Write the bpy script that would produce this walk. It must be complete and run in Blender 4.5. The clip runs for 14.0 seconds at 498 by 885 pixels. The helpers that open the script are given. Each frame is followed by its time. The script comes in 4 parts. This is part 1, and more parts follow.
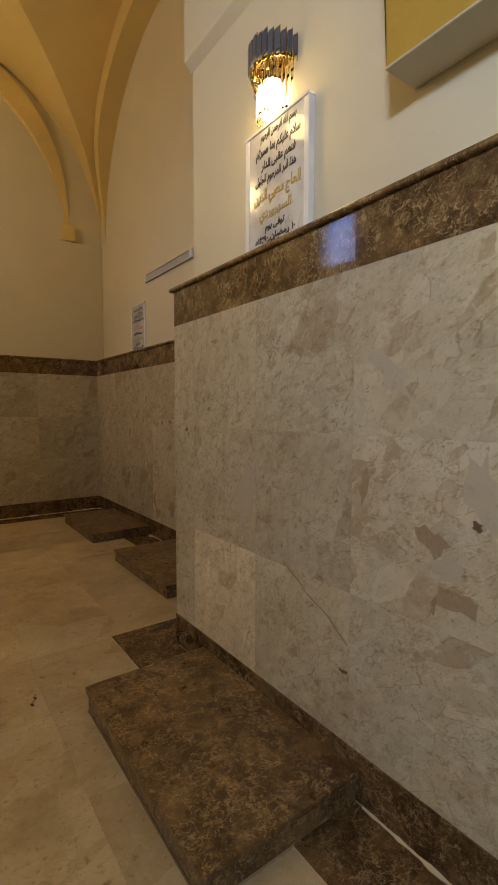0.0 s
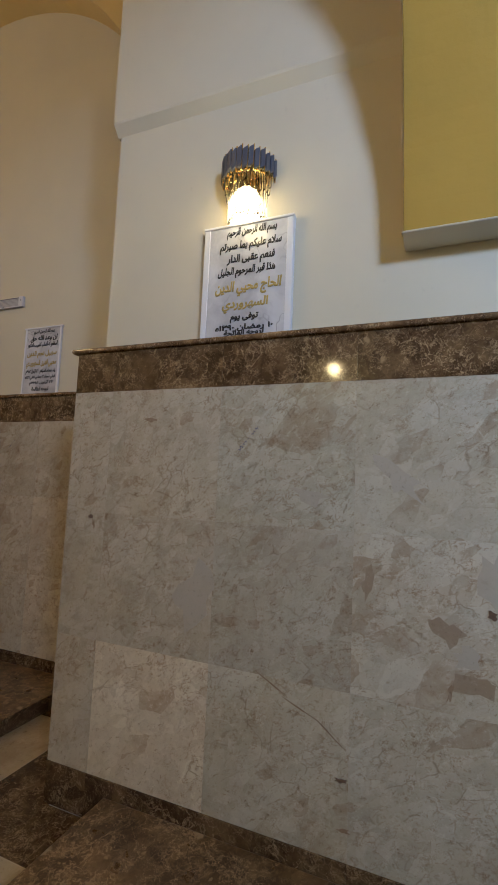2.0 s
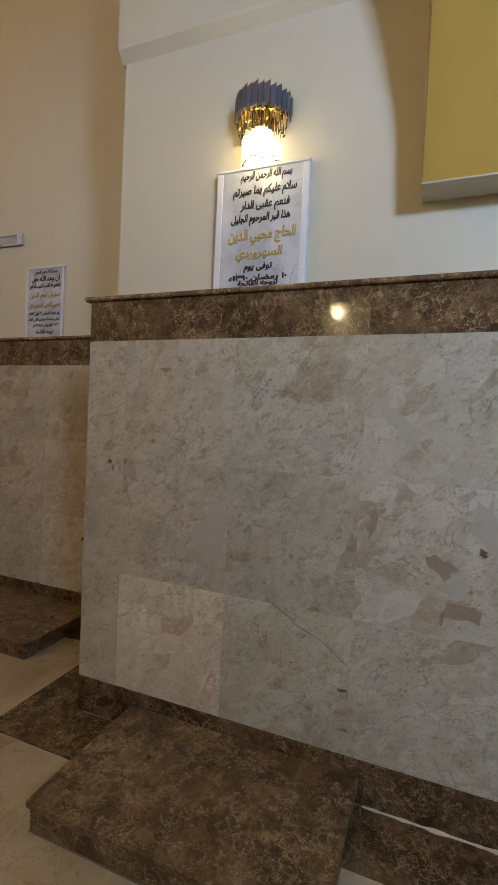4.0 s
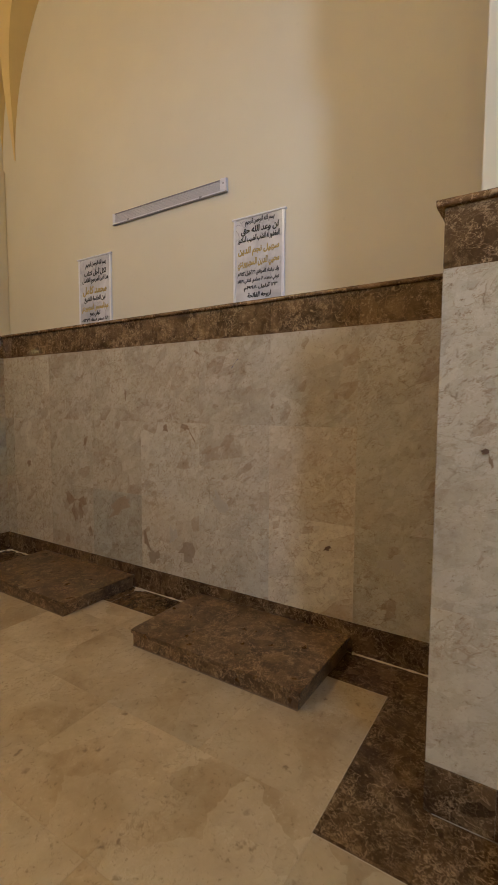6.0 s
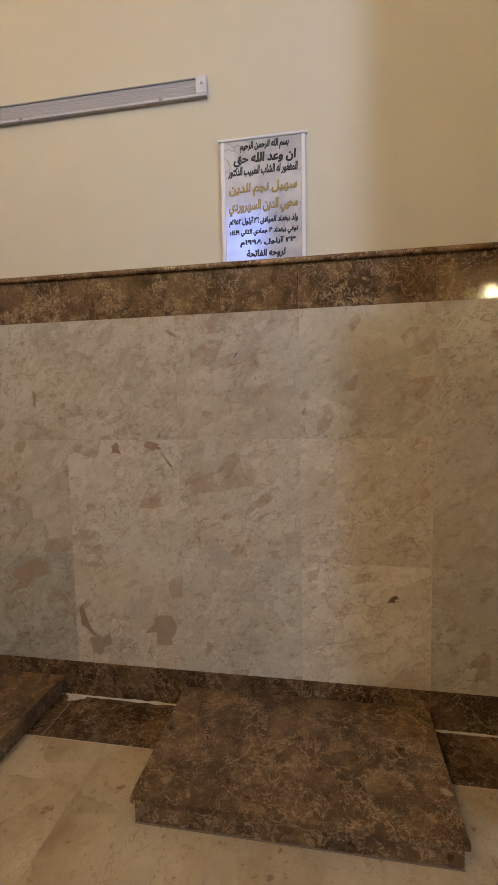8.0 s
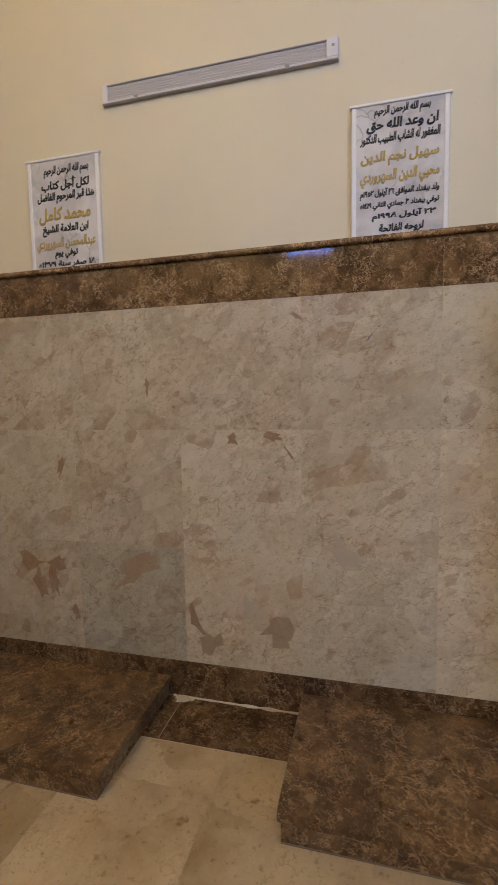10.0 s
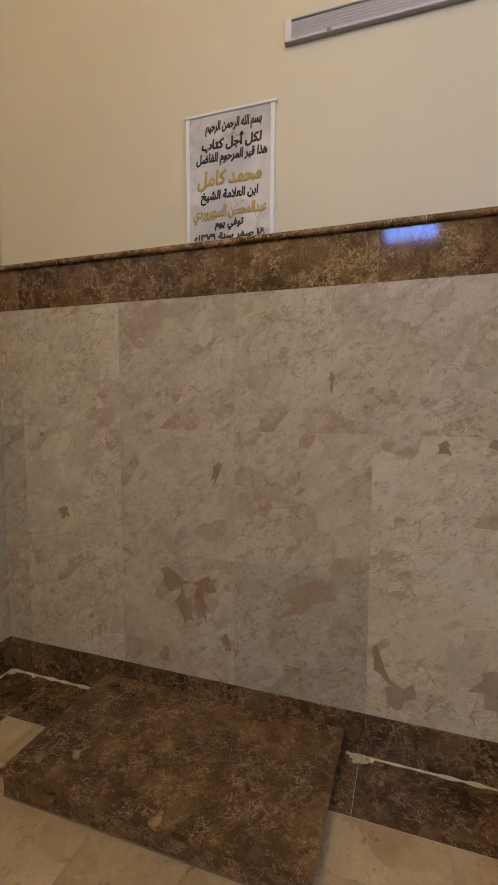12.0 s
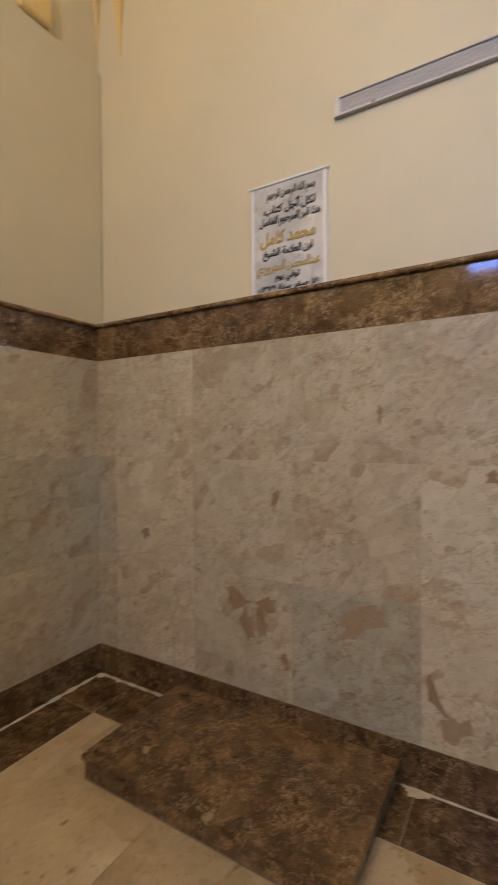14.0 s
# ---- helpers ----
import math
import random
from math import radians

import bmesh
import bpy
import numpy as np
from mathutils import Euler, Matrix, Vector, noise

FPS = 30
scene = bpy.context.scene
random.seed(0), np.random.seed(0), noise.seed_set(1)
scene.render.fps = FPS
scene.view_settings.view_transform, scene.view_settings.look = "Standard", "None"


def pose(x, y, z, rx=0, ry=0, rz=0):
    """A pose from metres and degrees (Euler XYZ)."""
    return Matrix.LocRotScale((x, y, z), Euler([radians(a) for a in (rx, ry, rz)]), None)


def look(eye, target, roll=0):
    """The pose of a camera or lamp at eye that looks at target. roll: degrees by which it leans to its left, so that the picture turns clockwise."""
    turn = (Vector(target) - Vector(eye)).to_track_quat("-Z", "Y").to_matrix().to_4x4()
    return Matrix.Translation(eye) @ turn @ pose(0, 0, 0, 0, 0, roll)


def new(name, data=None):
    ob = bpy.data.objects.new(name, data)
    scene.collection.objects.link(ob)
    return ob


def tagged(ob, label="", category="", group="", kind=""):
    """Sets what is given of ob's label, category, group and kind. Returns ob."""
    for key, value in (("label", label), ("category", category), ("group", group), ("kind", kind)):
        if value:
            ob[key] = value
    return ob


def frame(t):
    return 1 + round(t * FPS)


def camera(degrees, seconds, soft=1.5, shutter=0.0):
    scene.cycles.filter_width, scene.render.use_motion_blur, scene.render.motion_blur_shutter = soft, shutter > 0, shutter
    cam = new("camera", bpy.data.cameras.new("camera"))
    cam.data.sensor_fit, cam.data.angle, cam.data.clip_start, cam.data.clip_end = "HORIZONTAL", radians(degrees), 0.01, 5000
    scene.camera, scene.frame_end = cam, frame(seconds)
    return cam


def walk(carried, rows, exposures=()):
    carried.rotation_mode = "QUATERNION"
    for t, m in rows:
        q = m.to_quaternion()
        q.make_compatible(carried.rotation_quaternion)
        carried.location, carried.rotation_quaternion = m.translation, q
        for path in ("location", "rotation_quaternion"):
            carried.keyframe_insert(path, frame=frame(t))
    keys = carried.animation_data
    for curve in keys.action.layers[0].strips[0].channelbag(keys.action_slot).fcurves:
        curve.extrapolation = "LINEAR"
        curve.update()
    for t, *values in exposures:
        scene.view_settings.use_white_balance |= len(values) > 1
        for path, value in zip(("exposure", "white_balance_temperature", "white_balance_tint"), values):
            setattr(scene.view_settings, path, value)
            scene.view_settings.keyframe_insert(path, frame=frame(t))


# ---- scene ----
cam = camera(56.5, 14.0, soft=1.4, shutter=0.15)
PATH = [
    (0, (0.098, 0.175, 1.472), (1.264, 1.795, 1.337), 0.1),
    (0.5, (-0.106, 0.546, 1.473), (1.213, 2.027, 1.217), -2.6),
    (1, (-0.196, 0.882, 1.516), (1.381, 2.113, 1.498), -2.0),
    (1.5, (-0.36, 1.074, 1.553), (1.437, 1.924, 1.771), 1.6),
    (2, (-0.441, 1.029, 1.551), (1.399, 1.791, 1.734), 2.5),
    (2.2, (-0.461, 0.995, 1.541), (1.386, 1.748, 1.688), 2.4),
    (4.3, (-0.583, 1.114, 1.598), (1.263, 1.874, 1.48), 2.5),
    (4.5, (-0.588, 1.217, 1.583), (1.23, 2.042, 1.456), 1.9),
    (5, (-0.59, 1.596, 1.52), (1.146, 2.579, 1.383), 1.4),
    (5.5, (-0.448, 1.99, 1.51), (1.21, 3.096, 1.34), 0.9),
    (6, (-0.332, 2.447, 1.51), (1.344, 3.527, 1.356), 0.3),
    (6.5, (-0.107, 2.836, 1.515), (1.672, 3.741, 1.395), -0.4),
    (7, (0.028, 3.243, 1.55), (1.894, 3.955, 1.445), -1.2),
    (7.2, (0.059, 3.424, 1.586), (1.955, 4.051, 1.47), -1.4),
    (9.3, (0.189, 4.078, 1.523), (2.167, 4.256, 1.292), 0.0),
    (9.5, (0.178, 4.131, 1.529), (2.148, 4.391, 1.303), -0.2),
    (10, (0.202, 4.301, 1.517), (2.131, 4.799, 1.343), -1.0),
    (10.5, (0.325, 4.571, 1.527), (2.203, 5.248, 1.391), -1.8),
    (11, (0.348, 4.894, 1.525), (2.218, 5.59, 1.387), -1.3),
    (11.5, (0.387, 5.043, 1.522), (2.254, 5.74, 1.363), -0.6),
    (12, (0.4, 5.058, 1.521), (2.281, 5.715, 1.342), 0.2),
    (12.5, (0.399, 5.054, 1.522), (2.327, 5.554, 1.34), 1.5),
    (13, (0.348, 4.975, 1.550), (2.345, 4.898, 1.452), 1.1),
    (13.2, (0.309, 4.977, 1.543), (2.271, 4.588, 1.506), 0.3),
    (13.5, (0.300, 4.888, 1.548), (2.292, 4.707, 1.517), -0.3),
    (13.7, (0.280, 4.872, 1.544), (2.267, 5.101, 1.567), -0.9),
    (14, (0.294, 4.823, 1.515), (2.011, 5.849, 1.482), -0.4),
]
walk(cam, [(t, look(eye, target, roll)) for t, eye, target, roll in PATH],
     [(0, -0.60, 8000, 10), (0.6, -0.66, 7000, 10), (1.3, -0.62, 6000, 10), (2.2, -0.58, 5900, 10), (4.5, -0.48, 6000, 10), (5.0, -0.42, 6350, 10), (5.5, -0.36, 6400, 10),
      (6.0, 0.12, 6150, 10), (6.5, 0.24, 6000, 10), (7.2, 0.32, 5900, 10), (9.5, 0.40, 5700, 10), (13.5, 0.47, 5650, 10), (14, 0.54, 5650, 10)])

# ---------------------------------------------------------------- light
world = bpy.data.worlds.new("sky")
scene.world = world
world.use_nodes = True
wn = world.node_tree.nodes
sky = wn.new("ShaderNodeTexSky")
sky.sky_type, sky.sun_disc, sky.sun_elevation, sky.sun_rotation = "NISHITA", False, radians(40), radians(200)
world.node_tree.links.new(sky.outputs["Color"], wn["Background"].inputs["Color"])
wn["Background"].inputs["Strength"].default_value = 0.08


def window_light(name, place, target, sx, sy, watts, colour):
    """Daylight standing in a window's opening."""
    d = bpy.data.lights.new(name, "AREA")
    d.shape, d.size, d.size_y, d.energy, d.color = "RECTANGLE", sx, sy, watts, colour
    o = new(name, d)
    o.matrix_world = look(place, target)
    return o


def bulb_light(name, place, watts, colour, radius):
    d = bpy.data.lights.new(name, "POINT")
    d.energy, d.color, d.shadow_soft_size = watts, colour, radius
    o = new(name, d)
    o.location = place
    return o


WARM = (1.0, 0.745, 0.31)
window_light("daylight_far_window", (-2.62, 5.14, 4.08), (0, 5.14, 4.08), 0.64, 0.84, 38, (0.22, 0.38, 1.0))
window_light("daylight_near_window", (-2.62, -1.65, 3.55), (0, -1.65, 3.55), 1.0, 0.5, 510, (0.52, 0.69, 1.0))
bulb_light("bulb_east", (1.31, 1.880, 2.80), 2.4, WARM, 0.05)
bulb_light("bulb_west", (-1.31, 2.03, 2.75), 16, WARM, 0.05)
# added source, out of view, that warms and brightens the recess and vault
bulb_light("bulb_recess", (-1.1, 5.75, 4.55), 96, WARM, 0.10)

# ---------------------------------------------------------------- materials


class Nodes:
    """A short way to write node materials."""

    def __init__(self, name, rough=0.5):
        self.mat = bpy.data.materials.new(name)
        self.mat.use_nodes = True
        self.t = self.mat.node_tree
        self.b = self.t.nodes["Principled BSDF"]
        self.b.inputs["Roughness"].default_value = rough

    def n(self, kind, **values):
        node = self.t.nodes.new(kind)
        for key, value in values.items():
            node.inputs[key.replace("_", " ")].default_value = value
        return node

    def link(self, a, b):
        self.t.links.new(a, b)

    def place(self, spread=0.0):
        """World place, shifted by each piece's own random number."""
        geo = self.n("ShaderNodeNewGeometry")
        if not spread:
            return geo.outputs["Position"]
        info, mul, add = self.n("ShaderNodeObjectInfo"), self.n("ShaderNodeVectorMath"), self.n("ShaderNodeVectorMath")
        mul.operation, mul.inputs[1].default_value = "MULTIPLY", (spread, spread * 1.7, spread * 0.6)
        self.link(info.outputs["Random"], mul.inputs[0])
        self.link(geo.outputs["Position"], add.inputs[0])
        self.link(mul.outputs[0], add.inputs[1])
        return add.outputs[0]

    def warp(self, p, scale, amount):
        noise_, sub, mul, add = self.n("ShaderNodeTexNoise", Scale=scale, Detail=3.0), self.n("ShaderNodeVectorMath"), self.n("ShaderNodeVectorMath"), self.n("ShaderNodeVectorMath")
        self.link(p, noise_.inputs["Vector"])
        sub.operation, sub.inputs[1].default_value = "SUBTRACT", (0.5, 0.5, 0.5)
        self.link(noise_.outputs["Color"], sub.inputs[0])
        mul.operation, mul.inputs[1].default_value = "MULTIPLY", (amount, amount, amount)
        self.link(sub.outputs[0], mul.inputs[0])
        self.link(p, add.inputs[0])
        self.link(mul.outputs[0], add.inputs[1])
        return add.outputs[0]

    def noise(self, p, scale, detail=4.0, rough=0.55):
        node = self.n("ShaderNodeTexNoise", Scale=scale, Detail=detail, Roughness=rough)
        self.link(p, node.inputs["Vector"])
        return node.outputs["Fac"]

    def cells(self, p, scale, feature="F1"):
        node = self.n("ShaderNodeTexVoronoi", Scale=scale)
        node.feature = feature
        self.link(p, node.inputs["Vector"])
        return node

    def ramp(self, fac, *stops):
        node = self.n("ShaderNodeValToRGB")
        e = node.color_ramp.elements
        while len(e) < len(stops):
            e.new(0.5)
        for el, (pos, col) in zip(e, stops):
            el.position = pos
            el.color = (*col, 1) if isinstance(col, tuple) else (col, col, col, 1)
        self.link(fac, node.inputs["Fac"])
        return node.outputs["Color"]

    def mix(self, fac, a, b, mode="MIX"):
        node = self.n("ShaderNodeMix")
        node.data_type, node.blend_type = "RGBA", mode
        for value, slot in ((fac, 0), (a, 6), (b, 7)):
            if isinstance(value, (int, float)):
                node.inputs[slot].default_value = value
            elif isinstance(value, tuple):
                node.inputs[slot].default_value = (*value, 1)
            else:
                self.link(value, node.inputs[slot])
        return node.outputs[2]

    def bump(self, height, strength, distance=0.002):
        node = self.n("ShaderNodeBump", Strength=strength, Distance=distance)
        self.link(height, node.inputs["Height"])
        self.link(node.outputs["Normal"], self.b.inputs["Normal"])

    def colour(self, c):
        if isinstance(c, tuple):
            self.b.inputs["Base Color"].default_value = (*c, 1)
        else:
            self.link(c, self.b.inputs["Base Color"])

    def roughness(self, fac, lo, hi):
        node = self.n("ShaderNodeMapRange", To_Min=lo, To_Max=hi)
        self.link(fac, node.inputs["Value"])
        self.link(node.outputs["Result"], self.b.inputs["Roughness"])


def beige_marble(name="beige_marble"):
    m = Nodes(name)
    p = m.place(31.0)
    # rosy and grey ground in broad drifts
    base = m.ramp(m.noise(m.warp(p, 3.0, 0.2), 3.0, 8.0, 0.66), (0.36, (0.378, 0.324, 0.256)), (0.48, (0.440, 0.380, 0.303)), (0.56, (0.456, 0.401, 0.326)), (0.68, (0.510, 0.456, 0.382)))
    rosy = m.ramp(m.noise(m.warp(p, 2.0, 0.3), 2.1, 6.0, 0.6), (0.46, 0.0), (0.62, 0.26))
    base = m.mix(rosy, base, (0.452, 0.366, 0.286))
    broken = m.noise(m.warp(p, 2.0, 0.2), 1.9, 5.0, 0.6)
    # angular fragments, drawn out on a slant
    turned, drawn = m.n("ShaderNodeVectorRotate", Axis=(0.7, 0.7, 0.0), Angle=0.75), m.n("ShaderNodeVectorMath")
    m.link(m.warp(p, 7.0, 0.045), turned.inputs["Vector"])
    drawn.operation, drawn.inputs[1].default_value = "MULTIPLY", (0.8, 0.8, 1.5)
    m.link(turned.outputs[0], drawn.inputs[0])
    slant = m.warp(drawn.outputs[0], 30.0, 0.018)
    for scale, tone in ((3.6, 0.36), (8.0, 0.36), (19.0, 0.34)):
        frag = m.cells(slant, scale)
        sep = m.n("ShaderNodeSeparateColor")
        m.link(frag.outputs["Color"], sep.inputs[0])
        where = m.ramp(m.noise(p, scale * 0.45, 4.0, 0.6), (0.43, 0.15), (0.56, 1.0))
        base = m.mix(m.mix(1.0, m.ramp(sep.outputs[0], (0.60, 0.0), (0.62, tone * 0.6), (1.0, tone)), where, "MULTIPLY"), base, (0.335, 0.285, 0.232))
        base = m.mix(m.mix(1.0, m.ramp(sep.outputs[2], (0.66, 0.0), (0.68, tone * 0.7), (1.0, tone * 1.3)), where, "MULTIPLY"), base, (0.560, 0.508, 0.438))
        base = m.mix(m.mix(1.0, m.ramp(sep.outputs[1], (0.95, 0.0), (0.955, 0.6)), where, "MULTIPLY"), base, (0.285, 0.195, 0.128))
    # cracks round the fragments, dark with a pale lip
    for scale, width, strength, colour in ((3.6, 0.014, 0.45, (0.190, 0.128, 0.082)), (8.0, 0.030, 0.75, (0.200, 0.133, 0.084)), (19.0, 0.07, 0.65, (0.265, 0.168, 0.102)), (6.0, 0.018, 0.5, (0.60, 0.555, 0.48))):
        edge = m.cells(slant, scale, "DISTANCE_TO_EDGE")
        line = m.ramp(edge.outputs["Distance"], (0.0, strength), (width, 0.0))
        mask = m.mix(1.0, m.ramp(m.noise(p, scale * 1.2, 5.0, 0.7), (0.52, 0.0), (0.58, 1.0)), m.ramp(broken, (0.40, 0.2), (0.56, 1.0)), "MULTIPLY")
        base = m.mix(m.mix(1.0, line, mask, "MULTIPLY"), base, colour)
    # slanting hair crackle
    for scale, width, mix_, colour in ((4.5, 0.004, 0.6, (0.19, 0.128, 0.082)), (9.0, 0.009, 0.75, (0.235, 0.145, 0.085)), (18.0, 0.020, 0.9, (0.255, 0.158, 0.094)), (15.0, 0.022, 0.6, (0.585, 0.53, 0.455))):
        r = m.noise(drawn.outputs[0], scale, 9.0, 0.68)
        vein = m.ramp(r, (0.5 - width, 0.0), (0.497, mix_), (0.503, mix_), (0.5 + width, 0.0))
        mask = m.mix(1.0, m.ramp(m.noise(p, scale * 1.1, 4.0, 0.65), (0.49, 0.0), (0.57, 1.0)), m.ramp(broken, (0.40, 0.2), (0.56, 1.0)), "MULTIPLY")
        base = m.mix(m.mix(1.0, vein, mask, "MULTIPLY"), base, colour)
    fleck = m.noise(drawn.outputs[0], 34.0, 9.0, 0.80)
    base = m.mix(m.ramp(fleck, (0.36, 0.9), (0.425, 0.0)), base, (0.235, 0.162, 0.105))
    base = m.mix(m.ramp(fleck, (0.57, 0.0), (0.65, 0.55)), base, (0.56, 0.505, 0.43))
    fine = m.noise(p, 120.0, 6.0, 0.78)
    base = m.mix(m.ramp(fine, (0.33, 0.55), (0.40, 0.0)), base, (0.21, 0.155, 0.11))
    base = m.mix(m.ramp(fine, (0.59, 0.0), (0.67, 0.35)), base, (0.55, 0.495, 0.42))
    info = m.n("ShaderNodeObjectInfo")
    tone = m.ramp(info.outputs["Random"], (0.0, (0.91, 0.95, 0.92)), (0.25, (1.08, 1.06, 0.98)), (0.5, (0.99, 1.04, 0.99)), (0.75, (1.13, 1.11, 1.02)), (1.0, (1.16, 1.20, 1.16)))
    base = m.mix(1.0, base, tone, "MULTIPLY")
    # the stone of each slab: its own tone
    m.colour(m.mix(1.0, base, info.outputs["Color"], "MULTIPLY"))
    m.roughness(m.noise(p, 30.0), 0.20, 0.38)
    m.b.inputs["Specular IOR Level"].default_value = 0.35
    m.bump(fine, 0.04, 0.001)
    return m.mat


def brown_marble(name, light=1.0, rough=(0.07, 0.16), blotch=1.0, size=1.0, vein_w=1.3):
    m = Nodes(name)
    p = m.place(17.0)
    w = m.warp(p, 4.0 * size, 0.18)

    def tint(r, g, b):
        return (r * light * 1.02, g * light * 0.985, b * light * 0.88)

    base = m.ramp(m.noise(w, 5.0 * size, 9.0, 0.68), (0.34, tint(0.040, 0.022, 0.012)), (0.47, tint(0.084, 0.049, 0.026)), (0.57, tint(0.124, 0.074, 0.039)), (0.68, tint(0.180, 0.113, 0.062)))
    # clouds of amber and broad dark drifts
    cloud = m.ramp(m.noise(m.warp(p, 7.0 * size, 0.16), 9.0 * size, 8.0, 0.68), (0.49, 0.0), (0.57, 0.40 * blotch), (0.68, 0.72 * blotch))
    base = m.mix(cloud, base, tint(0.205, 0.132, 0.067))
    drift = m.noise(m.warp(p, 3.0 * size, 0.3), 3.4 * size, 7.0, 0.66)
    base = m.mix(m.ramp(drift, (0.36, 0.8), (0.50, 0.0)), base, tint(0.044, 0.022, 0.012))
    # torn islands
    isle = m.cells(m.warp(m.warp(p, 9.0 * size, 0.10), 40.0, 0.02), 10.0 * size)
    sep = m.n("ShaderNodeSeparateColor")
    m.link(isle.outputs["Color"], sep.inputs[0])
    base = m.mix(m.ramp(sep.outputs[0], (0.70, 0.0), (0.73, 0.22), (1.0, 0.4)), base, tint(0.050, 0.026, 0.014))
    base = m.mix(m.ramp(sep.outputs[1], (0.86, 0.0), (0.90, 0.30), (1.0, 0.5)), base, tint(0.235, 0.150, 0.080))
    # crooked pale veins of uneven strength
    for scale, width, strength in ((3.2, 0.005, 1.0), (6.5, 0.008, 1.0), (12.0, 0.011, 0.95), (22.0, 0.012, 0.7)):
        width *= vein_w
        r = m.noise(m.warp(p, scale * 1.6, 0.12), scale * 1.3, 8.0, 0.64)
        vein = m.ramp(r, (0.5 - width, 0.0), (0.499, strength), (0.501, strength), (0.5 + width, 0.0))
        mask = m.ramp(m.noise(p, scale * 0.8, 4.0), (0.46, 0.0), (0.56, 1.0))
        base = m.mix(m.mix(1.0, vein, mask, "MULTIPLY"), base, tint(0.44, 0.315, 0.20))
    # a broken web round small fragments
    for scale, width, strength in ((8.0, 0.022, 0.6), (17.0, 0.036, 0.5)):
        web = m.cells(m.warp(m.warp(p, scale * 0.8, 0.10), 34.0, 0.02), scale * size, "DISTANCE_TO_EDGE")
        line = m.ramp(web.outputs["Distance"], (0.0, strength), (width, 0.0))
        mask = m.ramp(m.noise(p, scale * 0.6, 5.0, 0.68), (0.50, 0.0), (0.58, 1.0))
        base = m.mix(m.mix(1.0, line, mask, "MULTIPLY"), base, tint(0.30, 0.195, 0.115))
    fine = m.noise(m.warp(p, 18.0, 0.06), 60.0, 6.0, 0.75)
    base = m.mix(m.ramp(fine, (0.33, 0.6), (0.40, 0.0)), base, (0.026, 0.014, 0.008))
    base = m.mix(m.ramp(fine, (0.59, 0.0), (0.67, 0.5)), base, tint(0.27, 0.178, 0.097))
    # a few pale spots with ragged edges, on the larger slabs
    if size < 1.0:
        spots = m.cells(m.warp(m.warp(p, 14.0, 0.07), 60.0, 0.012), 5.0)
        chip = m.ramp(spots.outputs["Distance"], (0.07, 1.0), (0.13, 0.0))
        keep = m.ramp(m.noise(p, 3.7, 1.0), (0.52, 0.0), (0.56, 0.8))
        base = m.mix(m.mix(1.0, chip, keep, "MULTIPLY"), base, (0.42, 0.32, 0.20))
    for scale, first in ((12.0, 0.50), (23.0, 0.53)):
        dots = m.cells(m.warp(m.warp(p, scale * 1.5, 0.05), scale * 6.0, 0.010), scale)
        dot = m.ramp(dots.outputs["Distance"], (0.08, 0.9), (0.17, 0.0))
        keep = m.ramp(m.noise(p, scale * 0.6, 3.0), (first, 0.0), (first + 0.07, 0.9))
        base = m.mix(m.mix(1.0, dot, keep, "MULTIPLY"), base, tint(0.36, 0.25, 0.15))
    m.colour(base)
    m.roughness(m.noise(p, 12.0, 5.0), rough[0], rough[1])
    m.b.inputs["Specular IOR Level"].default_value = 0.38
    m.bump(fine, 0.04, 0.001)
    return m.mat


